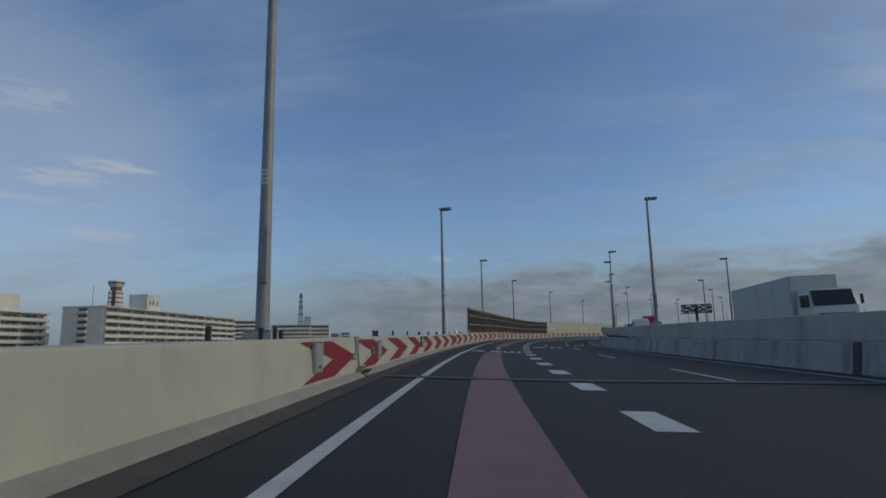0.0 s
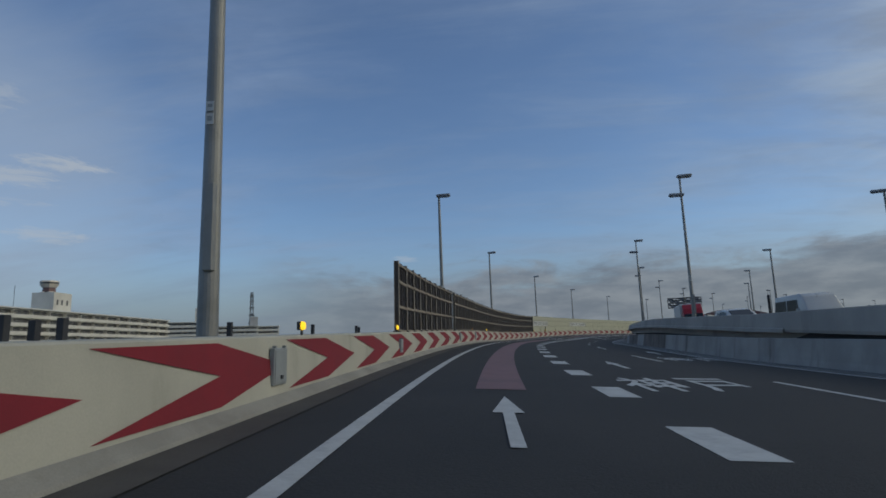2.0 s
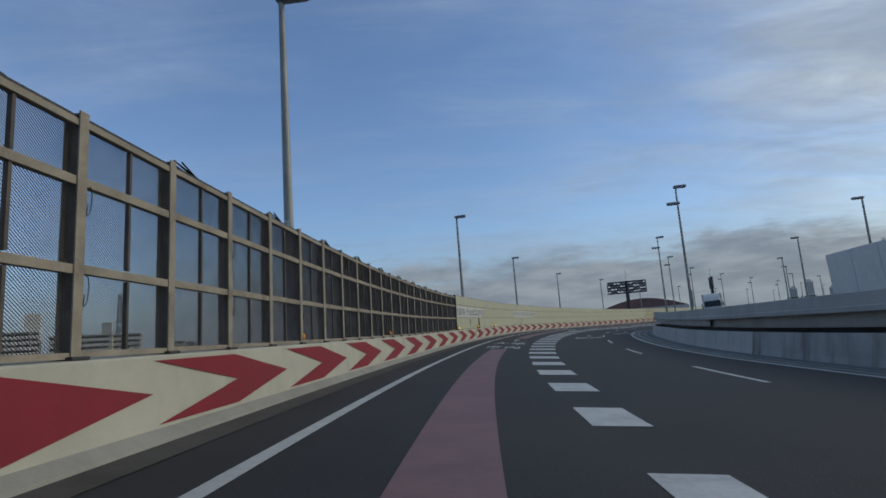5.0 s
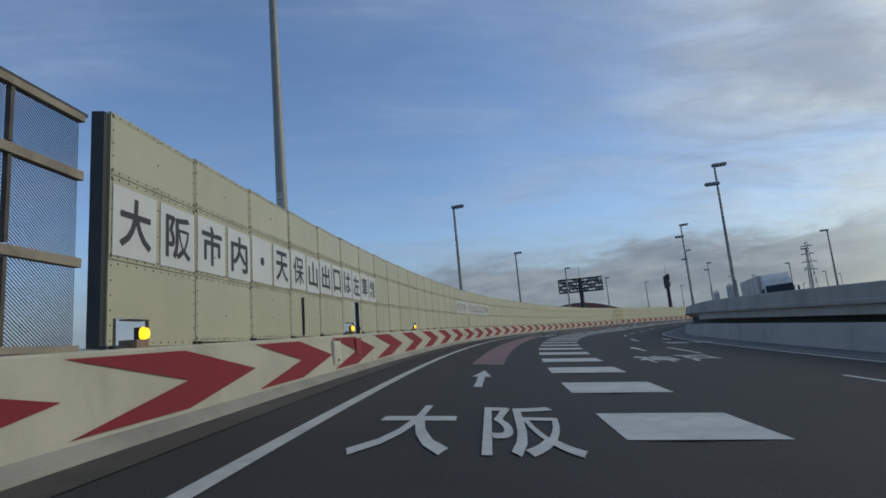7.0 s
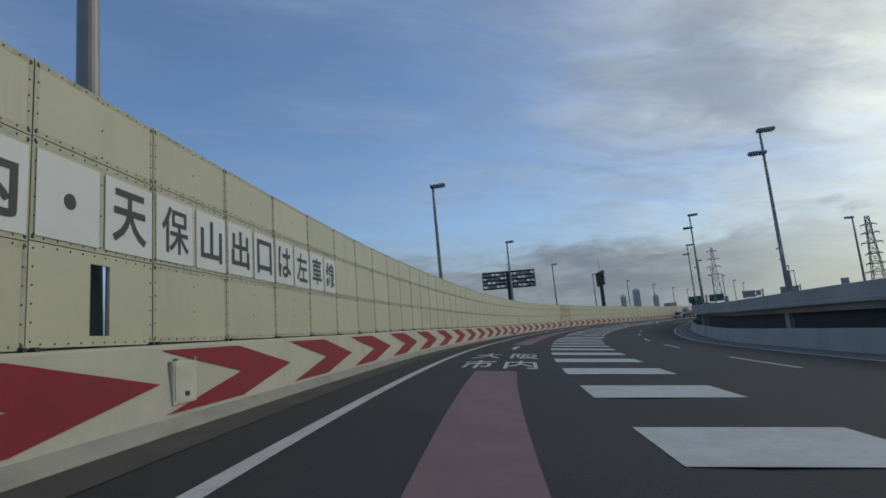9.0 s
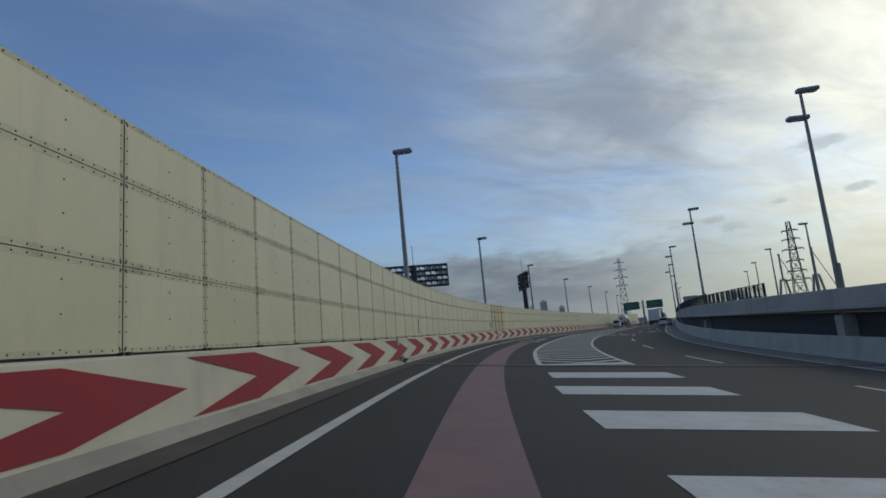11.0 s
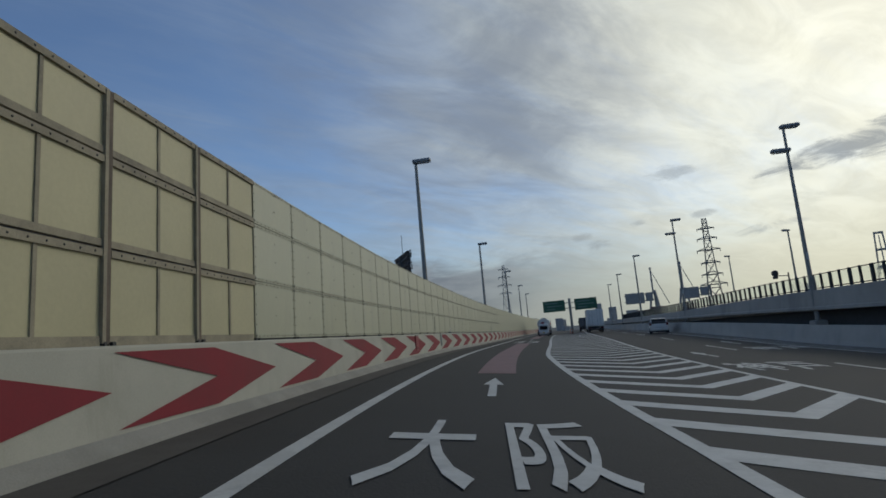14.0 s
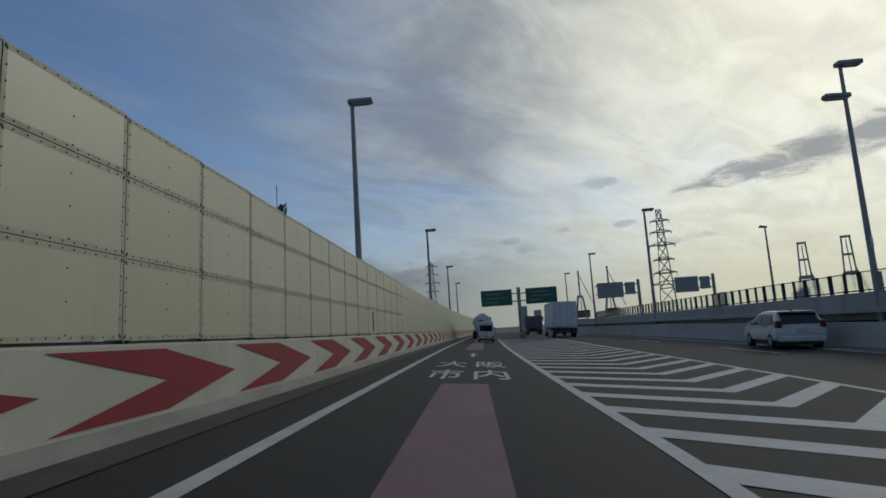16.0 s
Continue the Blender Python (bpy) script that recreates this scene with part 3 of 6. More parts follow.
CHEVRONS = np.interp(np.arange(-6, 64), [-6, 0, 5, 14, 33, 63], [215.8, 227.3, 236.78, 253.68, 290.11, 347.0])
for s in CHEVRONS:
    L, R = float(gore_left(s)) + 0.1, float(gore(s)) - 0.1
    k = L + (R - L) * 0.54
    b = s - 0.78 * (k - L)
    left_arm = patch("g", [(s, L), (b, k), (b - 0.58, k), (s - 0.66, L)], M_PAINT)
    right_arm = patch("g", [(b, k), (s + 0.58, R), (s - 0.02, R), (b - 0.58, k)], M_PAINT)
    mark("gore_stripe", joined("gore_stripe", [left_arm, right_arm], M_PAINT))
# lane line between the through lanes, edge lines on the median side
def through_line(q):
    return gore(q) + np.interp(q, [-40, 100, 130, 160, 175, 240, 290, 420], [3.55, 3.6, 3.8, 3.35, 3.1, 3.3, 3.4, 3.4])


for k in range(-3, 29):
    a = 14.0 + 14.25 * k
    mark("lane_dash", strip("lane_dash", a, a + 5.4, -0.07, 0.07, M_PAINT, base0=through_line, base1=through_line))
inner = lambda q: road_edge(q) - shoulder_width(q)
mark("edge_line", strip("edge_line", -40, 420, -0.08, 0.08, M_PAINT, base0=inner, base1=inner))
mark("shoulder", strip("shoulder", 40, 420, 0.12, 0.0, M_SHOULDER, h=0.004, base0=inner, base1=road_edge), "pale grey concrete shoulder strip")
for o in (0.32, 0.62, 0.9):
    mark("shoulder_line", strip("shoulder_line", 40, 290, -0.04, 0.04, M_WORN, base0=lambda q: inner(q) + o * (road_edge(q) - inner(q)), base1=lambda q: inner(q) + o * (road_edge(q) - inner(q))))

# lettering on the lanes
for c, d0, d1 in (("天", -1.75, -0.85), ("保", -0.68, 0.15), ("山", 0.25, 1.2)):
    mark("letter", road_glyph(c, 33.7, 37.2, d0, d1), "white painted road lettering")
mark("arrow", road_arrow(40.2, 44.3, -0.3))
for s0, s1, a0 in ((120.2, 126.4, 132.0), (170.4, 174.6, 181.3), (243.1, 248.1, 253.9), (292.5, 296.8, 303.4)):
    for c, d0, d1 in (("市", -1.2, -0.31), ("内", -0.04, 0.83)):
        mark("letter", road_glyph(c, s0, s0 + 3.1, d0, d1), "white painted road lettering")
    for c, d0, d1 in (("大", -1.24, -0.3), ("阪", 0.0, 0.94)):
        mark("letter", road_glyph(c, s1, s1 + 3.1, d0, d1), "white painted road lettering")
    mark("arrow", road_arrow(a0, a0 + 3.8, -0.18))
for s0, off in ((45.6, 0.25), (138.4, 1.1), (259.4, 0.4), (57.6, 4.1), (151.5, 4.3), (270.0, 4.2)):
    g = float(gore(s0)) + off
    mark("letter", road_glyph("神", s0, s0 + 3.0, g, g + 1.1), "white painted road lettering")
    mark("letter", road_glyph("戸", s0, s0 + 3.0, g + 1.35, g + 2.4), "white painted road lettering")
    mark("arrow", road_arrow(s0 + 6.5, s0 + 10.4, g + 1.2))
# expansion joints: two steel plates whose fingers meet over a dark gap
def finger_plate(sj, side):
    """One half of a finger joint, with a tooth every 0.2 m across the road."""
    d1 = float(road_edge(sj))
    n = int((d1 + 3.3) / 0.1)
    verts, faces = [], []
    for k in range(n + 1):
        d = -3.3 + 0.1 * k
        tooth = 0.06 if (k % 2 == 0) == (side > 0) else -0.09
        verts += [at(sj + side * 0.3, d, 0.02), at(sj - side * tooth, d, 0.02)]
    for k in range(n):
        faces.append((2 * k, 2 * k + 1, 2 * k + 3, 2 * k + 2))
    return mesh_of("finger_plate", verts, faces, M_FINGER)


def joint_bed(sj):
    d = np.linspace(-3.3, float(road_edge(sj)), 60)
    verts = np.concatenate([at(sj - 0.32, d, 0.008), at(sj + 0.32, d, 0.008)])
    return mesh_of("expansion_joint", verts, [(i, i + 1, 61 + i, 60 + i) for i in range(59)], M_JOINT)


for sj in (14.1, 212.0):
    joint = tagged(new("expansion_joint", joint_bed(sj)), "dark steel finger expansion joint across the road", "joint", kind="structure")
    for side in (-1, 1):
        child("finger_plate", finger_plate(sj, side), joint)

# ---------------------------------------------------------------- outer parapet
BARRIER = [(-3.22, 0.0), (-3.24, 0.04), (-3.38, 0.13), (-3.45, 0.9), (-3.47, 0.92), (-3.88, 0.92), (-3.9, 0.9), (-4.1, -0.6)]
wall_left = structure("wall_left", sweep("wall_left", -40, 13.55, BARRIER, M_CONCRETE, step=0.5), "cream painted concrete parapet with red chevrons", "parapet")
child("parapet_wall", sweep("parapet_wall", 13.8, 211.75, BARRIER, M_CONCRETE, step=0.5), wall_left)
child("parapet_wall", sweep("parapet_wall", 212.05, 420, BARRIER, M_CONCRETE, step=0.5), wall_left)


FOOT = [(-3.208, -0.02), (-3.212, 0.004), (-3.232, 0.046), (-3.372, 0.136), (-3.5, 0.1)]
for a, b in ((-40, 13.55), (13.8, 211.75), (212.05, 420)):
    child("parapet_foot", sweep("parapet_foot", a, b, FOOT, M_FOOT), wall_left, "bare grey concrete foot below the paint")


def face(h):
    return np.interp(h, [0.13, 0.9], [-3.38, -3.45]) + 0.013


TIPS = np.interp(np.arange(0, 101), [0, 2, 4, 6, 8, 10, 12, 13, 15, 25, 30, 36, 38, 47, 51, 54, 60, 68, 100], [13.45, 21.99, 30.47, 38.79, 47.19, 55.56, 63.5, 67.8, 76.15, 118.01, 138.1, 161.91, 169.45, 205.55, 221.45, 233.32, 256.72, 287.53, 413.3])


def chevron(tip, pitch, cut=0.0):
    u = pitch * 0.985
    up = patch("c", [(tip - u + cut * u, 0.865), (tip - u / 2, 0.86), (tip, 0.508), (tip - u / 2 + 0.02, 0.508)], M_RED, surf=face, n=9)
    lo = patch("c", [(tip - u + cut * u, 0.175), (tip - u / 2, 0.18), (tip, 0.508), (tip - u / 2 + 0.02, 0.508)], M_RED, surf=face, n=9)
    me = joined("chevron", [up, lo], M_RED)
    me.polygons.foreach_set("use_smooth", [True] * len(me.polygons))
    return me


for k in range(1, 100):
    child("chevron", chevron(TIPS[k], TIPS[k] - TIPS[k - 1]), wall_left, "dark red painted chevron" if k == 1 else "")
child("chevron", chevron(13.38, 4.1), wall_left)


def wall_frame(s, d, h):
    """The pose of a thing fixed to the outer parapet: x along the road, y towards the road's middle, z up."""
    p, a = Vector(at(s, d, h)), Vector(at(s + 0.5, d, h))
    x = (a - p).normalized()
    z = (Vector(at(s, d, h + 0.5)) - p).normalized()
    y = z.cross(x)
    m = Matrix((x, -y, z)).transposed().to_4x4()
    m.translation = p
    return m


def junction_box(s, w, h0, h1, mat, label, deep=0.05):
    ob = thing("junction_box", label, "junction box", wall_frame(s, float(face((h0 + h1) / 2)), h0))
    part("body", new_box(0, w, -0.02, deep, 0, h1 - h0, 0.012), mat, ob)
    part("cover", new_box(0.03, w - 0.03, deep, deep + 0.01, 0.03, h1 - h0 - 0.03, 0.004), mat, ob)
    part("latch", new_box(w * 0.45, w * 0.6, deep + 0.01, deep + 0.025, 0.08, 0.13), M_DARK, ob, "small dark latch")
    for hx in (0.04, w - 0.08):
        part("lug", new_box(hx, hx + 0.04, 0, 0.05, h1 - h0, h1 - h0 + 0.03), M_STEEL, ob)
    return ob


junction_box(10.0, 0.5, 0.32, 0.84, M_BOXGREY, "grey steel junction box on the parapet")
junction_box(16.0, 0.46, 0.3, 0.78, M_BOXGREY, "grey steel junction box on the painted parapet")
junction_box(15.25, 0.22, 0.46, 0.62, M_BOXRUST, "small brownish box beside the junction box")
junction_box(42.4, 0.5, 0.26, 0.76, M_BOXGREY, "grey steel junction box on the painted parapet")
junction_box(53.0, 0.42, 0.28, 0.7, M_BOXGREY, "grey steel junction box below the mesh fence")
junction_box(71.6, 0.5, 0.26, 0.78, M_BOXGREY, "grey steel junction box below the mesh fence")
junction_box(80.3, 0.5, 0.26, 0.8, M_BOXGREY, "grey steel junction box below the mesh fence")
junction_box(134.1, 0.56, 0.26, 0.8, M_BOXCREAM, "cream painted junction box below the lettered wall", 0.04)
junction_box(136.0, 0.56, 0.26, 0.8, M_BOXRED, "junction box painted over with the red chevron", 0.03)
junction_box(162.1, 0.5, 0.26, 0.74, M_BOXCREAM, "cream painted junction box below the noise wall", 0.03)
junction_box(247.1, 0.5, 0.24, 0.76, M_BOXCREAM, "cream steel junction box below the noise wall")
junction_box(266.0, 0.55, 0.28, 0.86, M_BOXRED, "junction box painted over with the red chevron", 0.03)
junction_box(272.3, 0.16, 0.3, 0.86, M_BOXCREAM, "narrow cream pipe box below the noise wall")


def joint_cover(s):
    ob = thing("joint_cover", "weathered steel cover over the parapet joint", "joint cover", wall_frame(s, -3.5, 0))
    part("plate", new_box(-0.22, 0.1, -0.06, 0.06, 0.2, 0.93, 0.006), M_STAIN, ob)
    part("cover", new_box(-0.2, 0.06, 0.06, 0.085, 0.16, 0.94, 0.008), M_STEEL, ob, "pale steel cover strip")
    part("channel", new_box(0.1, 0.125, -0.06, 0.075, 0.15, 0.93), M_RUST, ob)
    part("kick_plate", box(bmesh.new(), -0.25, 0.25, -0.02, 0.02, -0.2, 0.2, 0.0, pose(-0.1, 0.14, 0.1, -35, 0, 0)), M_STAIN, ob, "bent steel kick plate")
    part("kick_plate", box(bmesh.new(), -0.12, 0.2, -0.02, 0.02, -0.16, 0.16, 0.0, pose(0.25, 0.18, 0.06, -48, 0, 12)), M_RUST, ob, "bent steel kick plate")
    for hz in (0.3, 0.55, 0.8):
        part("bolt", new_cyl((-0.16, 0.06, hz), (-0.16, 0.075, hz), 0.018, n=6), M_STEEL, ob)


joint_cover(13.65)
joint_cover(211.9)


def wall_text(chars, ob, x0, x1, z0, z1, y, mat, bold=0.012, name="lettering", label=""):
    v, f = outline(chars, bold)
    pts = [(x0 + a * (x1 - x0), y, z0 + b * (z1 - z0)) for a, b in v]
    return child(name, mesh_of(name, pts, f, mat), ob, label)


def number_plate(s, text, w=0.4):
    ob = thing("marker_plate", "small green number plate fixed to the parapet", "marker plate", wall_frame(s, float(face(0.5)), 0.42))
    part("plate", new_box(0, w, 0.004, 0.014, 0, 0.14, 0.003), M_GREEN, ob)
    wall_text(text, ob, w * 0.48, w * 0.92, 0.03, 0.115, 0.017, M_SIGNWHITE)
    for k in range(3):
        part("symbol_bar", new_box(0.035, 0.12, 0.014, 0.018, 0.03 + 0.032 * k, 0.05 + 0.032 * k), M_SIGNWHITE, ob)


number_plate(13.01, "44", 0.36)
number_plate(66.9, "40", 0.36)
number_plate(158.36, "22", 0.38)


def lamp_number(s):
    ob = thing("number_board", "small white board with black digits on the parapet top", "number board", wall_frame(s, -3.46, 0.95))
    part("board", new_box(0, 0.34, 0.0, 0.012, 0.05, 0.24, 0.004), M_TAG, ob)
    part("stand", new_box(0.06, 0.28, -0.05, 0.05, 0, 0.06, 0.005), M_STEEL, ob)
    wall_text("01", ob, 0.12, 0.3, 0.08, 0.2, 0.015, M_SIGNBLACK, 0.03)


lamp_number(275.65)


def exit_sign():
    ob = thing("exit_sign", "green emergency exit sign with white arrows on the parapet", "exit sign", wall_frame(25.9, float(face(0.6)) + 0.01, 0.41))
    part("plate", new_box(0, 1.1, 0, 0.02, 0, 0.46, 0.005), M_GREEN, ob)
    for x0, k in ((0.08, 1), (1.02, -1)):
        bm = bmesh.new()
        vs = [bm.verts.new((x0 + k * a, 0.024, b)) for a, b in ((0, 0.28), (0.12, 0.38), (0.12, 0.31), (0.34, 0.31), (0.34, 0.25), (0.12, 0.25), (0.12, 0.18))]
        bm.faces.new(vs)
        part("arrow", bm, M_SIGNWHITE, ob)
    part("door_symbol", new_box(0.48, 0.64, 0.02, 0.024, 0.16, 0.42), M_SIGNWHITE, ob)
    part("door_symbol", new_box(0.51, 0.57, 0.024, 0.028, 0.18, 0.39), M_GREEN, ob)
    wall_text("170m", ob, 0.16, 0.42, 0.05, 0.14, 0.024, M_SIGNWHITE)
    wall_text("320m", ob, 0.72, 1.0, 0.05, 0.14, 0.024, M_SIGNWHITE)


exit_sign()


def beacon(s, lit=True):
    ob = thing("warning_beacon", "amber warning beacon on a short post above the parapet", "beacon", wall_frame(s, -3.56, 0.92), "beacons on the parapet")
    part("post", new_cyl((0, 0, 0), (0, 0, 0.1), 0.022, n=8), M_DARK, ob)
    part("housing", new_box(-0.06, 0.06, -0.07, 0.0, 0.08, 0.22, 0.01), M_DARK, ob)
    bm = bmesh.new()
    bmesh.ops.create_cone(bm, cap_ends=True, segments=20, radius1=0.075, radius2=0.06, depth=0.05, matrix=pose(0, 0.025, 0.15, -90, 0, 0))
    part("lens", bm, M_BEACON if lit else M_AMBER, ob, "glowing amber lens" if lit else "unlit amber lens")


for s in (44.15, 53.45, 79.75, 89.2, 98.4, 107.6, 127.43, 136.36, 145.24):
    beacon(s, s not in (79.75, 98.4, 107.6))


def stub_posts(s, k):
    """Short dark anchor posts on the parapet's outer edge."""
    ob = thing("anchor_posts", "short dark steel anchor posts on the parapet top", "posts", wall_frame(s, -3.8, 0.9), "anchor posts")
    for i in range(k):
        part("post", new_box(i * 0.28 - 0.03, i * 0.28 + 0.03, -0.03, 0.03, 0, 0.2 - 0.03 * (i % 2), 0.005), M_DARK, ob)


for s in (6.9, 8.6, 9.2, 17.5, 21, 24.5, 28, 31.5, 35, 38.5, 42, 45.5, 49):
    stub_posts(s, 1 + int(s * 7) % 3)

# ---------------------------------------------------------------- mesh fence
POSTS = np.concatenate([53.8 + 1.62 * np.arange(11), 70.87 + 1.595 * np.arange(2), np.interp(np.arange(33), [0, 27, 29, 32], [74.06, 117.73, 121.05, 126.5])])
RECESS = 10
FENCE_D = -3.62


def mesh_sheet(w, h):
    """Expanded metal: zigzag strands standing on edge."""
    cw, ch, dep = 0.021, 0.016, 0.0093
    nx, nz = int(w / cw), int(h / ch)
    verts, faces = [], []
    for j in range(nz):
        z0 = j * h / nz
        for i in range(nx):
            x0, x1 = i * w / nx, (i + 1) * w / nx
            up, dn = (z0, z0 + h / nz) if (i + j) % 2 == 0 else (z0 + h / nz, z0)
            o = len(verts)
            verts += [(x0, -dep / 2, up), (x1, -dep / 2, dn), (x1, dep / 2, dn + 0.003), (x0, dep / 2, up + 0.003)]
            faces.append((o, o + 1, o + 2, o + 3))
    return mesh_of("mesh_sheet", verts, faces, M_MESH)


ROWS = [(0.97, 1.72), (1.82, 2.585), (2.675, 3.19)]
SHEETS = {}


def h_column(length, z0):
    """A rolled H section standing upright, one closed skin."""
    bm = bmesh.new()
    o = [(-0.065, -0.08), (0.065, -0.08), (0.065, -0.065), (0.008, -0.065), (0.008, 0.07), (0.065, 0.07), (0.065, 0.085), (-0.065, 0.085), (-0.065, 0.07), (-0.008, 0.07), (-0.008, -0.065), (-0.065, -0.065)]
    lo = [bm.verts.new((x, y, z0)) for x, y in o]
    hi = [bm.verts.new((x, y, z0 + length)) for x, y in o]
    for i in range(12):
        j = (i + 1) % 12
        bm.faces.new((lo[i], lo[j], hi[j], hi[i]))
    bm.faces.new(hi)
    return bm


def fence_bay(k):
    s0, s1 = POSTS[k], POSTS[k + 1]
    back = -1.55 if k == RECESS else 0.0
    p, q = Vector(at(s0, FENCE_D + back, 0)), Vector(at(s1, FENCE_D + back, 0))
    L = (q - p).length
    z = (Vector(at(s0, FENCE_D, 1)) - Vector(at(s0, FENCE_D, 0))).normalized()
    x = ((q - p) - z * (q - p).dot(z)).normalized()
    m = Matrix((x, -z.cross(x), z)).transposed().to_4x4()
    m.translation = p
    ob = thing("mesh_fence_bay", "brown rusty steel fence bay with expanded mesh", "fence", m, "bays of the mesh fence")
    part("post", h_column(3.32 - 0.9, 0.9), M_POST, ob, "weathered steel column")
    part("base_plate", new_box(-0.12, 0.12, -0.13, 0.14, 0.915, 0.95, 0.004), M_DARK, ob)
    # shade between the flanges is put into this strip's dark brown
    part("web", new_box(-0.018, -0.009, -0.064, 0.069, 0.95, 3.31), M_WEB, ob, "dark brown web of the column, recess shade put into its colour")
    for h0, h1 in ((0.94, 1.0), (1.73, 1.82), (2.585, 2.675), (3.18, 3.25)):
        part("rail", new_box(0.065, L - 0.065, -0.01, 0.07, h0, h1, 0.004), M_POST, ob)
    for r, (h0, h1) in enumerate(ROWS):
        part("mullion", new_box(L / 2 - 0.02, L / 2 + 0.02, 0, 0.05, h0 + 0.02, h1, 0.003), M_RUST, ob)
        for side in (0, 1):
            key = (r, round(L, 1))
            if key not in SHEETS:
                SHEETS[key] = mesh_sheet(round(L, 1) / 2 - 0.09, h1 - h0)
            sh = child("mesh_panel", SHEETS[key], ob)
            sh.location = (0.068 + side * (L / 2 - 0.045), 0.02, h0 + 0.01)
    part("top_trim", new_box(0, L, -0.02, 0.05, 3.255, 3.29, 0.004), M_DARK, ob)
    if k % 2 == 0:
        for zc in (1.62, 2.5):
            cu = bpy.data.curves.new("wire_loop", "CURVE")
            cu.dimensions, cu.bevel_depth, cu.bevel_resolution = "3D", 0.006, 1
            sp = cu.splines.new("POLY")
            sp.points.add(8)
            for i, q in enumerate(sp.points):
                a0 = i * 0.7
                q.co = (0.1 + 0.035 * math.sin(a0), 0.09, zc - 0.06 + 0.15 * math.cos(a0 * 0.8), 1)
            cu.materials.append(M_DARK)
            child("wire_loop", cu, ob)
    if k == RECESS:
        for xx in (0.0, L):
            for yy in (0.0, 0.75, 1.5):
                part("return_post", new_box(xx - 0.025, xx + 0.025, yy, yy + 0.05, 0.95, 3.33), M_POST, ob)
            for zz in (0.97, 1.78, 2.65, 3.2):
                part("return_rail", new_box(xx - 0.02, xx + 0.02, 0.0, 1.55, zz, zz + 0.06), M_POST, ob)
        part("ledge", new_box(-0.1, L + 0.1, -0.2, 1.5, 0.82, 0.915), M_CONCRETE, ob)
    if k > 12 and k % 2 == 1:
        bm = bmesh.new()
        for q in range(4):
            cyl(bm, (0.12 + 0.05 * q, -0.03 + 0.025 * q, 3.36 + 0.03 * (q % 2)), (0.62 + 0.06 * (q % 3), -0.02 + 0.02 * q, 3.3), 0.012, n=6)
        part("cable_bundle", bm, M_DARK, ob, "loose dark cables tied to the fence top")


for k in range(len(POSTS) - 1):
    fence_bay(k)

# ---------------------------------------------------------------- noise wall
JOINTS = np.interp(np.arange(0, 170), [0, 2, 5, 10, 14, 19, 45, 50, 55, 58, 70, 74, 80, 91, 95, 169], [126.82, 130.28, 135.58, 144.45, 151.5, 160.28, 205.2, 214.05, 222.86, 228.05, 249.03, 255.85, 266.2, 285.0, 292.05, 420.2])
WALL_D = -3.56
LEVELS = [(0.945, 1.836), (1.836, 2.745), (2.745, 3.434)]


def plate(bm, x0, x1, z0, z1, y0=-0.03, y1=0.0):
    box(bm, x0, x1, y0, y1, z0, z1)


def rivets(bm, pts, y, r=0.0105):
    for x, z in pts:
        bmesh.ops.create_cone(bm, cap_ends=True, segments=6, radius1=r, radius2=r * 0.6, depth=0.008, matrix=pose(x, y + 0.004, z, -90, 0, 0))


def panel_mesh(w, h, hole=None):
    bm = bmesh.new()
    g = 0.009
    if hole:
        xs = sorted({g, w - g} | {v for q in hole for v in q[:2]})
        zs = sorted({g / 2, h - g / 2} | {v for q in hole for v in q[2:]})
        for x0, x1 in zip(xs, xs[1:]):
            for z0, z1 in zip(zs, zs[1:]):
                if x1 - x0 > 0.003 and z1 - z0 > 0.003 and not any(q[0] <= (x0 + x1) / 2 <= q[1] and q[2] <= (z0 + z1) / 2 <= q[3] for q in hole):
                    plate(bm, x0, x1, z0, z1)
    else:
        plate(bm, g, w - g, g / 2, h - g / 2)
    nf = len(bm.faces)
    if not hole:
        box(bm, g, 0.06, -0.01, 0.0015, g / 2, h - g / 2)
        box(bm, w - 0.06, w - g, -0.01, 0.0015, g / 2, h - g / 2)
        box(bm, 0.06, w - 0.06, -0.01, 0.0015, g / 2, 0.06)
        box(bm, 0.06, w - 0.06, -0.01, 0.0015, h - 0.06, h - g / 2)
    ns = len(bm.faces)
    k = max(3, int(round(h / 0.15)))
    pts = []
    for i in range(k):
        zz = 0.06 + (h - 0.12) * i / (k - 1)
        pts += [(0.05, zz), (w - 0.05, zz)]
        if i % 2 == 0 and not hole:
            pts.append((w / 2, zz))
    for i in range(1, 11):
        pts += [(w * i / 11, 0.035), (w * i / 11, h - 0.035)]
    if hole:
        pts = [(x, z) for x, z in pts if not any(q[0] - 0.02 < x < q[1] + 0.02 and q[2] - 0.02 < z < q[3] + 0.02 for q in hole)]
    rivets(bm, pts, 0.002)
    if not hole:
        rivets(bm, [(x, z) for x in (0.04, w - 0.04) for z in (0.04, h - 0.04)], 0.002, 0.021)
    bm.faces.ensure_lookup_table()
    for f in bm.faces[nf:ns]:
        f.material_index = 2
    for f in bm.faces[ns:]:
        f.material_index = 1
    me = bpy.data.meshes.new("panel")
    bm.to_mesh(me)
    bm.free()
    me.materials.append(M_PANEL)
    me.materials.append(M_RIVET)
    me.materials.append(M_SEAM)
    return me


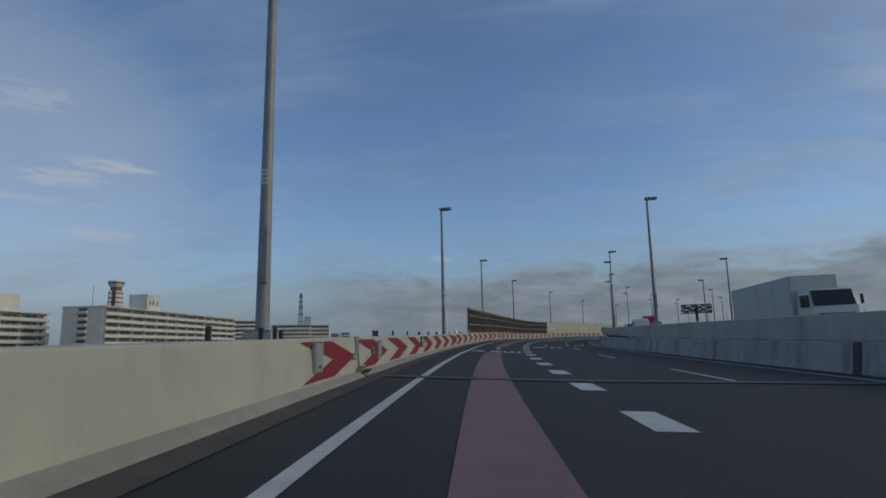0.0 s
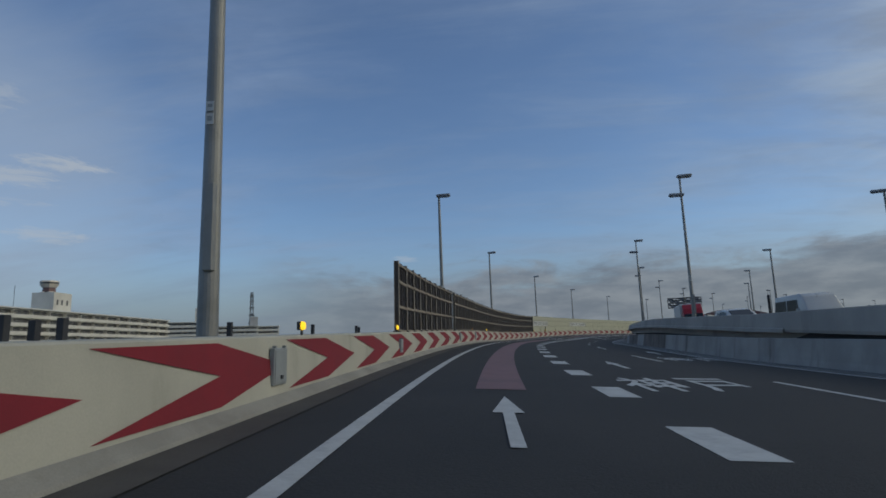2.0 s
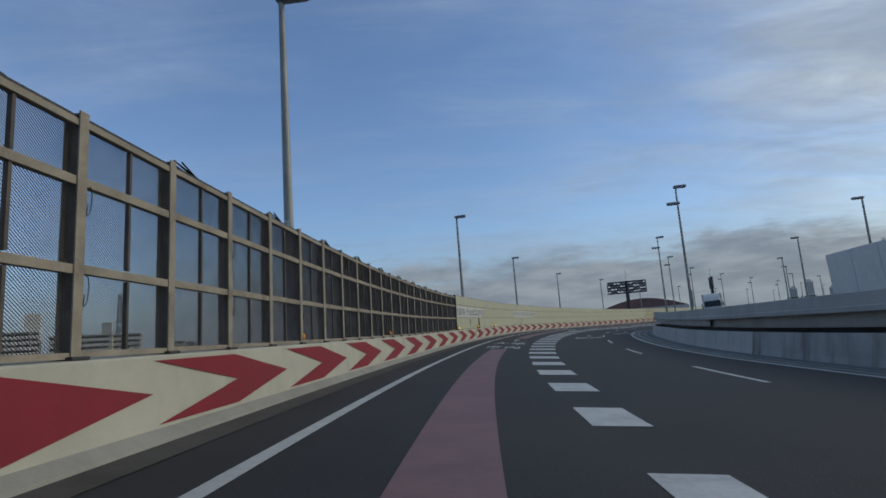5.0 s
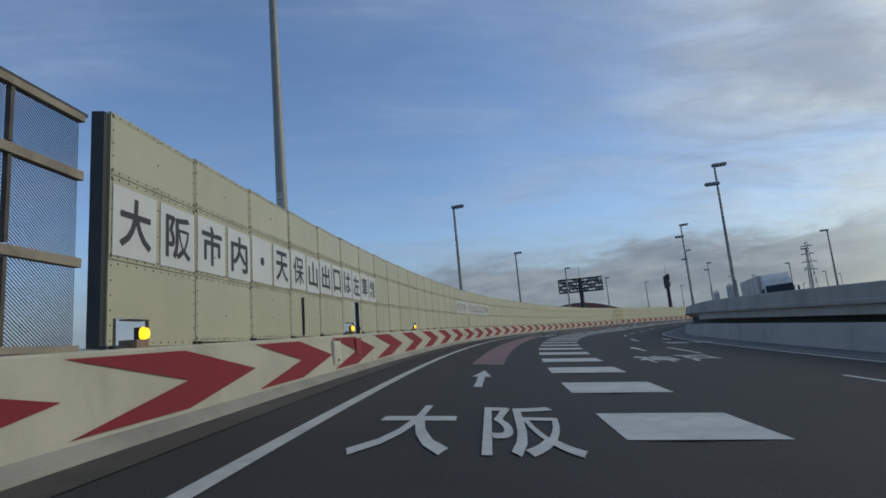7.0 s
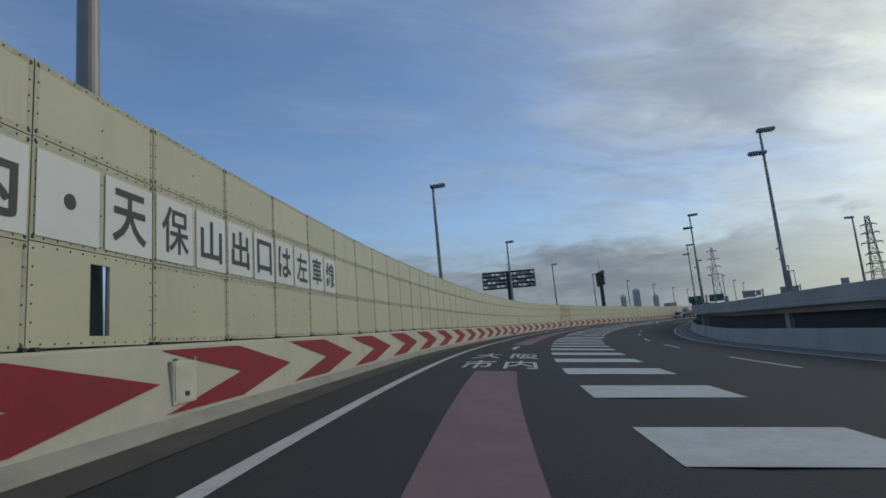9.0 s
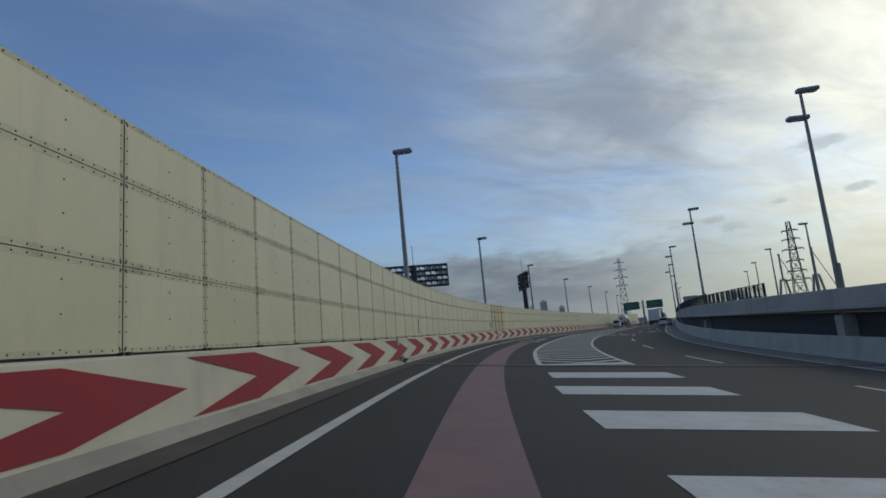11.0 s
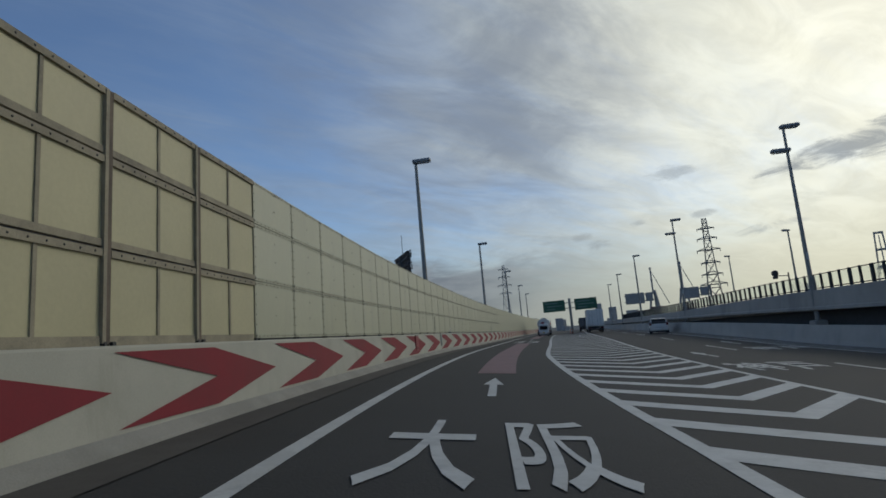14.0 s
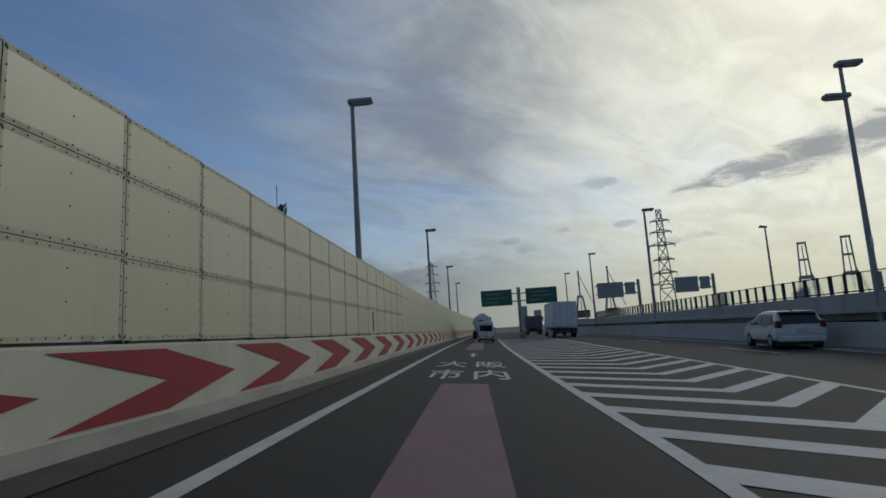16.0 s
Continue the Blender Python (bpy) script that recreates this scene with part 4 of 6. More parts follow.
PANELS = {}
wall_noise = structure("wall_noise", sweep("wall_noise", 126.75, 127.0, [(-3.58, 0.93), (-3.58, 3.4), (-3.72, 3.4), (-3.72, 0.93)], M_DARK), "cream riveted steel noise wall on the parapet", "noise wall")
HOLES = {
    (0, 0): ((0.1, 0.73, 0.0, 0.29),), (3, 0): ((0.6, 0.77, 0.02, 0.8),), (5, 0): ((0.08, 0.96, 0.0, 0.29), (1.02, 1.46, 0.0, 0.87)), (10, 0): ((0.14, 1.04, 0.0, 0.3),),
    (19, 0): ((0.75, 1.03, 0.1, 0.78),), (51, 0): ((1.23, 1.44, 0.1, 0.8),), (67, 0): ((0.75, 0.95, 0.1, 0.8),), (83, 0): ((0.35, 0.5, 0.1, 0.8),), (99, 0): ((0.76, 0.95, 0.1, 0.8),),
}


def panel_pose(i, d, h):
    p, q = Vector(at(JOINTS[i], d, h)), Vector(at(JOINTS[i + 1], d, h))
    z = (Vector(at(JOINTS[i], d, h + 1)) - p).normalized()
    x = ((q - p) - z * (q - p).dot(z)).normalized()
    m = Matrix((x, -z.cross(x), z)).transposed().to_4x4()
    m.translation = p
    return m, (q - p).length


def put_panel(i, r, parent):
    h0, h1 = LEVELS[r]
    m, L = panel_pose(i, WALL_D, h0)
    key = (r, round(L, 2), HOLES.get((i, r)))
    if key not in PANELS:
        PANELS[key] = panel_mesh(round(L, 2), h1 - h0, HOLES.get((i, r)))
    ob = child("panel", PANELS[key], parent)
    ob.matrix_basis = m
    return ob


for (i, r), cutouts in HOLES.items():
    m, L = panel_pose(i, WALL_D, LEVELS[r][0])
    for a, b, c, d in cutouts:
        part("jamb", new_box(b, b + 0.02, -0.15 if i in (3, 51, 67, 83, 99) else -0.045, -0.002, c, d), M_DARK, wall_noise, "dark return of an opening").matrix_basis = m
    if cutouts[0][2] == 0.0:
        a, b, c, d = cutouts[0]
        part("hood", new_box(b - 0.36, b - 0.02, -0.12, 0.02, d - 0.012, d), M_DARK, wall_noise, "dark lip over the beacon's opening").matrix_basis = m
        part("post_box", new_box(b - 0.3, b - 0.08, -0.16, 0.05, -0.03, 0.07, 0.006), M_BOXRUST, wall_noise, "brown box below the beacon").matrix_basis = m
YELLOW = range(68, 72)
far_panels = []
for i in range(0, 168):
    if i in YELLOW:
        continue
    for r in range(3):
        if i < 104:
            put_panel(i, r, wall_noise)
        else:
            far_panels.append((i, r))
fv, ff, fm = [], [], []
for i, r in far_panels:
    h0, h1 = LEVELS[r]
    m, L = panel_pose(i, WALL_D, h0)
    for v in ((0.006, 0, 0.003), (L - 0.006, 0, 0.003), (L - 0.006, 0, h1 - h0 - 0.003), (0.006, 0, h1 - h0 - 0.003), (0.006, -0.03, 0.003), (L - 0.006, -0.03, 0.003), (L - 0.006, -0.03, h1 - h0 - 0.003), (0.006, -0.03, h1 - h0 - 0.003)):
        fv.append(m @ Vector(v))
    o = len(fv) - 8
    ff += [tuple(o + j for j in f) for f in ((0, 1, 2, 3), (5, 4, 7, 6), (0, 3, 7, 4), (1, 5, 6, 2), (3, 2, 6, 7), (0, 4, 5, 1))]
tagged(child("far_panel", mesh_of("far_panel", fv, ff, M_PANEL), wall_noise), kind="stuff")
# backing rails, columns and feet
for h0, h1 in ((1.806, 1.866), (2.715, 2.775), (3.345, 3.405)):
    child("back_rail", sweep("back_rail", 126.8, 420, [(-3.6, h0), (-3.6, h1), (-3.66, h1), (-3.66, h0)], M_STEEL), wall_noise)
SMALL = {}
for i in range(0, 168):
    m, L = panel_pose(i, WALL_D, 0.92)
    for nm, dims, mt in (("column", (-0.05, 0.05, -0.14, -0.035, 0.0, 2.44), M_STEEL), ("foot_bolt", (-0.07, -0.03, -0.02, 0.05, 0.0, 0.035), M_DARK), ("foot_bolt", (0.05, 0.1, -0.02, 0.05, 0.0, 0.035), M_DARK)):
        key = (nm, dims)
        if key not in SMALL:
            bm = new_box(*dims)
            me = bpy.data.meshes.new(nm)
            bm.to_mesh(me)
            bm.free()
            me.materials.append(mt)
            SMALL[key] = me
        if nm == "column" or i < 130:
            child(nm, SMALL[key], wall_noise).matrix_basis = m
child("bottom_gap", sweep("bottom_gap", 126.8, 420, [(-3.6, 0.92), (-3.6, 0.95), (-3.64, 0.95), (-3.64, 0.92)], M_DARK), wall_noise)


def plain_panel(i):
    """Older smooth panels with dark columns."""
    for r, (h0, h1) in enumerate(LEVELS):
        m, L = panel_pose(i, WALL_D, h0)
        for side in (0, 1):
            bm = new_box(0.05 if side == 0 else L / 2 + 0.008, L / 2 - 0.008 if side == 0 else L - 0.04, -0.03, 0.0, 0.03, h1 - h0 - 0.03)
            part("smooth_panel", bm, M_YELLOW, wall_noise, "yellowed smooth panel").matrix_basis = m
        for z0, z1, dp in ((h1 - h0 - 0.085, h1 - h0 - 0.015, 0.03), (h1 - h0 + 0.012, h1 - h0 + 0.08, 0.018)):
            if r < 2 or z1 < h1 - h0:
                part("cross_rail", new_box(0.04, L - 0.03, -0.02, dp, z0, z1), M_RAIL, wall_noise, "weathered steel cross rail").matrix_basis = m
        part("mullion", new_box(L / 2 - 0.022, L / 2 + 0.022, -0.02, 0.014, 0.08 if r else 0.0, h1 - h0 - 0.085), M_RAIL, wall_noise).matrix_basis = m
        bm = bmesh.new()
        rivets(bm, [(L * q / 9, h1 - h0 - 0.05) for q in range(1, 9)], 0.03, 0.012)
        part("rivet_row", bm, M_DARK, wall_noise).matrix_basis = m
    m, L = panel_pose(i, WALL_D, 0.94)
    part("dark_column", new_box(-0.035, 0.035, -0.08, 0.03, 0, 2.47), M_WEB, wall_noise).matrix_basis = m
    part("bottom_rail", new_box(0.04, L - 0.09, -0.03, 0.018, -0.02, 0.07), M_RAIL, wall_noise).matrix_basis = m
    part("edge_angle", new_box(-0.085, -0.035, -0.03, 0.04, 0, 2.46), M_RAIL, wall_noise).matrix_basis = m


for i in YELLOW:
    plain_panel(i)
m, L = panel_pose(5, WALL_D, 0.94)
part("door_edge", new_box(1.45, 1.5, -0.08, 0.02, 0, 0.87), M_DARK, wall_noise, "dark edge of an open service door").matrix_basis = m
part("door_handle", new_box(1.4, 1.44, 0.0, 0.06, 0.1, 0.2, 0.01), M_DARK, wall_noise).matrix_basis = m

SIGN = "大阪市内・天保山出口は左車線"
for first in (0, 17):
    for j, c in enumerate(SIGN):
        i = first + j // 2
        m, L = panel_pose(i, WALL_D, LEVELS[1][0])
        ob = thing("letter_plate", "white plate with a black character on the noise wall", "sign plate", m, "lettered plates on the noise wall")
        x0 = 0.05 + (j % 2) * L / 2
        w = L / 2 - 0.09
        part("plate", new_box(x0, x0 + w, 0.006, 0.014, 0.05, 0.81), M_SIGNPLATE, ob)
        if c == "・":
            part("character", new_cyl((x0 + w / 2, 0.012, 0.42), (x0 + w / 2, 0.018, 0.42), 0.075, n=20), M_SIGNBLACK, ob)
        else:
            wall_text(c, ob, x0 + w * 0.13, x0 + w * 0.87, 0.16, 0.72, 0.018, M_SIGNBLACK, 0.012 if c == "保" else 0.022, "character")

# ---------------------------------------------------------------- median side
up_top = lambda q: np.interp(q, MEDIAN_AT, [1.76, 1.78, 1.8, 1.87, 2.04, 2.06, 2.08, 2.1, 2.47, 2.62, 2.78, 2.88, 2.86, 2.59, 1.99, 1.83, 1.99])
up_low = lambda q: np.interp(q, MEDIAN_AT, [0.88, 0.88, 0.88, 1.17, 1.41, 1.52, 1.52, 1.48, 1.69, 1.91, 2.03, 1.98, 1.8, 1.63, 1.26, 1.15, 1.15])


def ruled(name, s0, s1, lines, mat, step=1.0):
    """A skin through several long lines, each given by d(s) and h(s)."""
    n = int((s1 - s0) / step) + 1
    q = np.linspace(s0, s1, n)
    rows = np.stack([at(q, d(q) + np.zeros(n), h(q) + np.zeros(n)) for d, h in lines], 1)
    m = len(lines)
    f = [(i * m + j, (i + 1) * m + j, (i + 1) * m + j + 1, i * m + j + 1) for i in range(n - 1) for j in range(m - 1)]
    return mesh_of(name, rows.reshape(-1, 3), f, mat)


con = lambda v: (lambda q: v + 0 * q)
MEDIAN = [(road_edge, con(-0.3)), (road_edge, con(0.0)), (lambda q: road_edge(q) + 0.05, con(0.2)), (lambda q: road_edge(q) + 0.14, con(0.88)), (lambda q: road_edge(q) + 0.16, con(0.9)), (lambda q: road_edge(q) + 0.34, con(0.9)), (lambda q: road_edge(q) + 0.36, con(-0.3))]
wall_median = structure("wall_median", ruled("wall_median", -40, 112, MEDIAN, M_MEDIAN), "weathered grey concrete median parapet with dark runs", "parapet")
child("newer_length", ruled("newer_length", 112, 420, MEDIAN, M_MEDIAN2), wall_median, "cleaner grey concrete length")
back = lambda q: road_edge(q) + np.interp(q, [-40, 40, 80, 420], [0.38, 0.38, 1.1, 1.1])
front = lambda q: road_edge(q) + np.interp(q, [-40, 42, 58, 420], [0.18, 0.18, 0.36, 0.36])
# shade of the overhanging deck is put into the girder's dark colour
girder = structure("wall_girder", ruled("wall_girder", -40, 420, [(back, con(-0.8)), (back, lambda q: up_low(q) + 0.1)], M_GIRDER), "girder under the opposite carriageway, shade put into its dark colour", "girder")
wall_opposite = structure("wall_opposite", ruled("wall_opposite", -40, 420, [(back, up_low), (front, up_low), (lambda q: front(q) - 0.03, lambda q: up_low(q) + 0.1), (lambda q: front(q) + 0.02, lambda q: up_top(q) - 0.02), (lambda q: front(q) + 0.05, up_top), (lambda q: front(q) + 0.3, up_top), (lambda q: front(q) + 0.34, lambda q: up_top(q) - 1.0)], M_CONC2), "plain grey concrete parapet of the raised opposite carriageway", "parapet")
opp = lambda q: up_top(q) - 0.95
structure("road_opposite", ruled("road_opposite", -40, 420, [(lambda q: front(q) + 0.3, opp), (lambda q: front(q) + 15.5, opp), (lambda q: front(q) + 15.55, lambda q: opp(q) + 0.9), (lambda q: front(q) + 15.85, lambda q: opp(q) + 0.9), (lambda q: front(q) + 15.9, lambda q: opp(q) - 1.2), (lambda q: front(q) + 0.4, lambda q: opp(q) - 1.2)], M_ASPHALT), "raised opposite carriageway with its far parapet", "road")
child("ledge", ruled("ledge", 57, 420, [(lambda q: front(q) - 0.05, lambda q: up_low(q) + 0.16), (lambda q: front(q) - 0.1, lambda q: up_low(q) + 0.12), (lambda q: front(q) - 0.1, lambda q: up_low(q) - 0.02), (front, lambda q: up_low(q) - 0.02)], M_CONC2), wall_opposite)
low_lip = lambda q: 0.9 + 0.42 * (up_low(q) - 0.9)
child("fascia", ruled("fascia", 120, 171.5, [(lambda q: front(q) + 0.12, lambda q: up_low(q) + 0.02), (lambda q: front(q) + 0.14, low_lip), (lambda q: back(q) + 0.02, low_lip)], M_MEDIAN2), wall_opposite, "concrete fascia below the raised parapet")
LOWER = [(lambda q: road_edge(q) - 0.004, con(0.01)), (lambda q: road_edge(q) + 0.046, con(0.2)), (lambda q: road_edge(q) + 0.136, con(0.88)), (lambda q: road_edge(q) + 0.155, con(0.905))]
for s0, s1 in ((74.5, 84.0), (88.5, 99.0)):
    child("streaked_length", ruled("streaked_length", s0, s1, LOWER, M_STREAKED), wall_median, "concrete streaked dark brown by water")
for sx, wd in ((17.5, 0.35), (211.0, 0.3)):
    child("joint_plate", ruled("joint_plate", sx, sx + wd, [(lambda q: road_edge(q) - 0.02, con(0.0)), (lambda q: road_edge(q) + 0.1, con(0.92))], M_DARK, 0.1), wall_median)

# railing with glazed panels on the opposite parapet
for k in range(72):
    s = 226 + 1.75 * k
    p = at(s, float(front(s)) + 0.18, float(up_top(s)))
    ob = thing("railing_bay", "dark steel railing bay with clear panels on the parapet", "railing", pose(p[0], p[1], p[2], 0, 0, math.degrees(heading(s)) + 90), "railing bays of the opposite carriageway")
    part("post", new_box(-0.06, 0.06, -0.06, 0.06, 0, 0.78, 0.006), M_DARK, ob)
    part("rail", new_box(0.06, 1.7, -0.03, 0.03, 0.72, 0.76, 0.004), M_GIRDER, ob)
    part("rail", new_box(0.06, 1.7, -0.03, 0.03, 0.05, 0.1, 0.004), M_GIRDER, ob)
    gl = part("pane", new_box(0.08, 1.68, -0.006, 0.006, 0.11, 0.7), M_GLASS, ob)
    part("middle_post", new_box(0.83, 0.92, -0.045, 0.045, 0.0, 0.78, 0.005), M_DARK, ob)


# ---------------------------------------------------------------- lamp posts
def lamp_post(double, height, foot=0.142, tip=0.075):
    ob = thing("lamp_post", "tapered grey steel road lamp post with a flat head", "street lamp", group="lamp posts along the road")
    part("pole", box(new_cyl((0, 0, -0.4), (0, 0, height), foot, tip, 20), -0.001, 0.001, -0.001, 0.001, height - 0.01, height), M_POLE, ob)
    part("base_plate", new_box(-0.28, 0.28, -0.28, 0.28, -0.45, -0.4, 0.01), M_STEEL, ob)
    part("bracket", new_box(-0.3, 0.3, -0.3, 0.3, -1.5, -0.45, 0.02), M_CONC2, ob, "concrete bracket")
    part("service_box", new_box(-0.01, 0.12, -0.2, -0.08, 0.55, 1.75, 0.012), M_POLE, ob)
    for z0, z1 in ((2.62, 2.78), (2.82, 2.96)):
        tag = part("number_tag", new_box(-0.055, 0.055, -0.136, -0.128, z0, z1), M_TAG, ob, "weathered white number tag")
        part("bar", new_box(-0.035, 0.035, -0.139, -0.137, z0 + 0.05, z1 - 0.04), M_BOXGREY, tag)

    def head(z, y, k):
        bm = bmesh.new()
        box(bm, -0.16, 0.78, -0.19, 0.19, -0.1, 0.1, 0.075)
        if k < 0:
            bmesh.ops.scale(bm, vec=(-1, 1, 1), verts=bm.verts)
            bmesh.ops.reverse_faces(bm, faces=bm.faces)
        bmesh.ops.rotate(bm, cent=(0, 0, 0), matrix=Euler((0, radians(-1 * k), 0)).to_matrix(), verts=bm.verts)
        bmesh.ops.translate(bm, vec=(0, y, z), verts=bm.verts)
        h = part("lamp_head", bm, M_HEAD, ob)
        bm = new_box(0.02 if k > 0 else -0.68, 0.68 if k > 0 else -0.02, y - 0.13, y + 0.13, z - 0.115, z - 0.07, 0.01)
        part("lens", bm, M_LENS, h, "clouded lamp lens")

    head(height, 0, 1)
    if double:
        head(height - 1.25, 0, -1)
        part("arm", new_cyl((0, 0, height - 1.3), (-0.2, 0, height - 1.27), 0.04, n=8), M_POLE, ob)
    return ob


def set_pole(proto, s, d, h0):
    p = at(s, d, h0)
    return p, pose(p[0], p[1], p[2], 0, 0, math.degrees(heading(s)))


single = lamp_post(False, 9.1)
LEFT_LAMPS = ((-5.9, 10.9, 9.9), (-7.53, 41.94, 10.3), (-7.76, 72.3, 10.7), (-5.3, 100.8, 11.1), (1.36, 133.4, 11.7), (10.36, 160.68, 11.5), (22.1, 186.1, 11.5), (37.4, 210.3, 11.9), (54.1, 231.75, 11.7), (73.55, 252.0, 11.7), (94.0, 270.3, 11.3), (114.9, 288.3, 11.1), (135.9, 306.5, 10.9), (157.0, 325.0, 10.8))
RIGHT_LAMPS = ((8.1, 45.5, 11.0), (8.2, 72.7, 11.1), (11.1, 99.7, 11.4), (17.6, 127.8, 11.7), (27.3, 154.7, 12.0), (38.5, 177.5, 12.1), (52.7, 199.9, 12.1), (70.1, 221.0, 12.1), (88.4, 240.5, 11.9), (106.5, 257.6, 11.6), (125.0, 274.4, 11.2), (144.2, 290.8, 10.8), (163.0, 307.0, 10.6))


def along(x, y):
    return float(RS[np.argmin((RX - x) ** 2 + (RY - y) ** 2)])


def stand(proto, i, x, y, top, height, inner=False):
    s = along(x, y)
    th = heading(s)
    if inner:
        e = float(road_edge(s) + lane_shift(s)) + 0.42
        cx, cy = float(np.interp(s, RS, RX)), float(np.interp(s, RS, RY))
        d = (x - cx) * math.cos(th) + (y - cy) * math.sin(th) - 0.25
        x, y = x + max(0.0, e - d) * math.cos(th), y + max(0.0, e - d) * math.sin(th)
    m = pose(x - 0.25 * math.cos(th), y - 0.25 * math.sin(th), top - height, 0, 0, math.degrees(th))
    if i == 0:
        proto.matrix_basis = m
        return m
    copy_thing(proto, m)
    return m


tall = lamp_post(True, 9.55, 0.12, 0.062)
for i, (x, y, z) in enumerate(LEFT_LAMPS):
    stand(single, i, x, y, z, 9.1)
stand(single, 1, *RIGHT_LAMPS[0], 9.1, True)
for i, (x, y, z) in enumerate(RIGHT_LAMPS[1:10]):
    stand(tall, i, x, y, z, 9.55, True)
for x, y, z in RIGHT_LAMPS[10:]:
    stand(single, 1, x, y, z, 9.1, True)
for x, y, z in ((22.4, 76.1, 10.1), (26.6, 103.6, 10.2), (36, 133.2, 11), (43.6, 153.3, 10.6), (59.5, 181.2, 11), (70.5, 197.3, 10.8), (88, 222, 11), (107, 239, 11), (126.1, 255, 11), (145.8, 271.1, 11)):
    copy_thing(single, pose(x, y, z - 9.1, 0, 0, 160))

# ---------------------------------------------------------------- vehicles


def wheel(parent, x, y, r, w=0.2):
    bm = bmesh.new()
    bmesh.ops.create_cone(bm, cap_ends=True, segments=24, radius1=r, radius2=r, depth=w, matrix=pose(x, y, r, 0, 90, 0))
    bmesh.ops.bevel(bm, geom=[e for e in bm.edges if len(e.link_faces) == 2 and e.calc_face_angle(0) > 1.2], offset=0.03, segments=2, affect="EDGES")
    ob = part("wheel", bm, M_TYRE, parent)
    sx = 1 if x > 0 else -1
    part("rim", new_cyl((x + sx * (w / 2 - 0.02), y, r), (x + sx * (w / 2 + 0.012), y, r), r * 0.62, r * 0.56, 20), M_RIM, ob, "silver wheel rim")


def shell(profile, width, belt, roof_in, mat_bevel=0.05):
    """A body from its side outline (y, z): the part above the belt line leans in."""
    bm = bmesh.new()
    ring = []
    for sx in (-1, 1):
        row = []
        for y, z in profile:
            k = max(0.0, (z - belt)) / max(0.01, max(p[1] for p in profile) - belt)
            row.append(bm.verts.new((sx * (width / 2 - roof_in * k), y, z)))
        ring.append(row)
    n = len(profile)
    bm.faces.new(ring[0])
    bm.faces.new(ring[1][::-1])
    for i in range(n):
        j = (i + 1) % n
        bm.faces.new((ring[0][j], ring[0][i], ring[1][i], ring[1][j]))
    bmesh.ops.recalc_face_normals(bm, faces=bm.faces)
    bmesh.ops.bevel(bm, geom=list(bm.edges), offset=mat_bevel, segments=3, profile=0.6, affect="EDGES")
    for f in bm.faces:
        f.smooth = True
    return bm


def side_panes(parent, polys, xs, mat, name="side_window"):
    for sx in (-1, 1):
        for poly in polys:
            bm = bmesh.new()
            vs = [bm.verts.new((sx * xs(z), y, z)) for y, z in poly]
            bm.faces.new(vs if sx > 0 else vs[::-1])
            bmesh.ops.solidify(bm, geom=bm.faces[:], thickness=0.008)
            part(name, bm, mat, parent)


def kei_van(m):
    ob = thing("minivan", "silver boxy kei minivan seen from behind in the exit lane", "van", m)
    prof = [(-1.68, 0.3), (-1.72, 0.62), (-1.66, 1.05), (-1.58, 1.72), (-1.45, 1.87), (0.7, 1.89), (1.05, 1.75), (1.5, 1.08), (1.68, 0.85), (1.7, 0.35)]
    part("body", shell(prof, 1.47, 1.0, 0.1, 0.06), M_SILVER, ob)
    part("rear_window", new_box(-0.56, 0.56, -1.695, -1.62, 1.12, 1.66, 0.03, pose(0, -0.02, 0.02, 4, 0, 0)), M_CARGLASS, ob)
    part("bumper", new_box(-0.72, 0.72, -1.77, -1.6, 0.34, 0.56, 0.04), M_SILVER, ob)
    for sx in (-1, 1):
        t = part("tail_light", new_box(sx * 0.62 - 0.09, sx * 0.62 + 0.09, -1.785, -1.72, 0.46, 0.6, 0.015), M_TAIL, ob, "red tail light")
        part("indicator", new_box(sx * 0.56 - 0.03, sx * 0.56 + 0.03, -1.79, -1.77, 0.48, 0.58), M_AMBER, t)
        part("mirror", new_box(sx * 0.83 - 0.08, sx * 0.83 + 0.08, 0.88, 0.96, 1.1, 1.28, 0.03), M_SILVER, ob)
    part("plate", new_box(-0.17, 0.17, -1.79, -1.765, 0.5, 0.66, 0.004), M_PLATE, ob, "yellow number plate")
    part("plate_bars", new_box(-0.11, 0.11, -1.794, -1.789, 0.54, 0.6), M_DARK, ob)
    part("handle", new_box(-0.09, 0.09, -1.73, -1.68, 0.88, 0.95, 0.01), M_DARK, ob)
    part("high_brake_light", new_box(-0.08, 0.08, -1.63, -1.55, 1.72, 1.77, 0.008), M_TAIL, ob)
    part("wiper", box(bmesh.new(), -0.3, 0.3, -0.012, 0.012, -0.01, 0.01, 0, pose(-0.02, -1.74, 1.16, 0, 6, 0)), M_DARK, ob)
    side_panes(ob, [[(-1.5, 1.12), (-0.4, 1.12), (-0.4, 1.66), (-1.45, 1.66)], [(-0.32, 1.12), (0.75, 1.12), (0.6, 1.66), (-0.32, 1.66)]], lambda z: 0.745 - 0.1 * (z - 1.0) / 0.89, M_CARGLASS)
    part("underbody", new_box(-0.66, 0.66, -1.6, 1.6, 0.18, 0.36), M_DARK, ob)
    for x in (-0.64, 0.64):
        for y in (-1.15, 1.15):
            wheel(ob, x, y, 0.28, 0.16)
    return ob


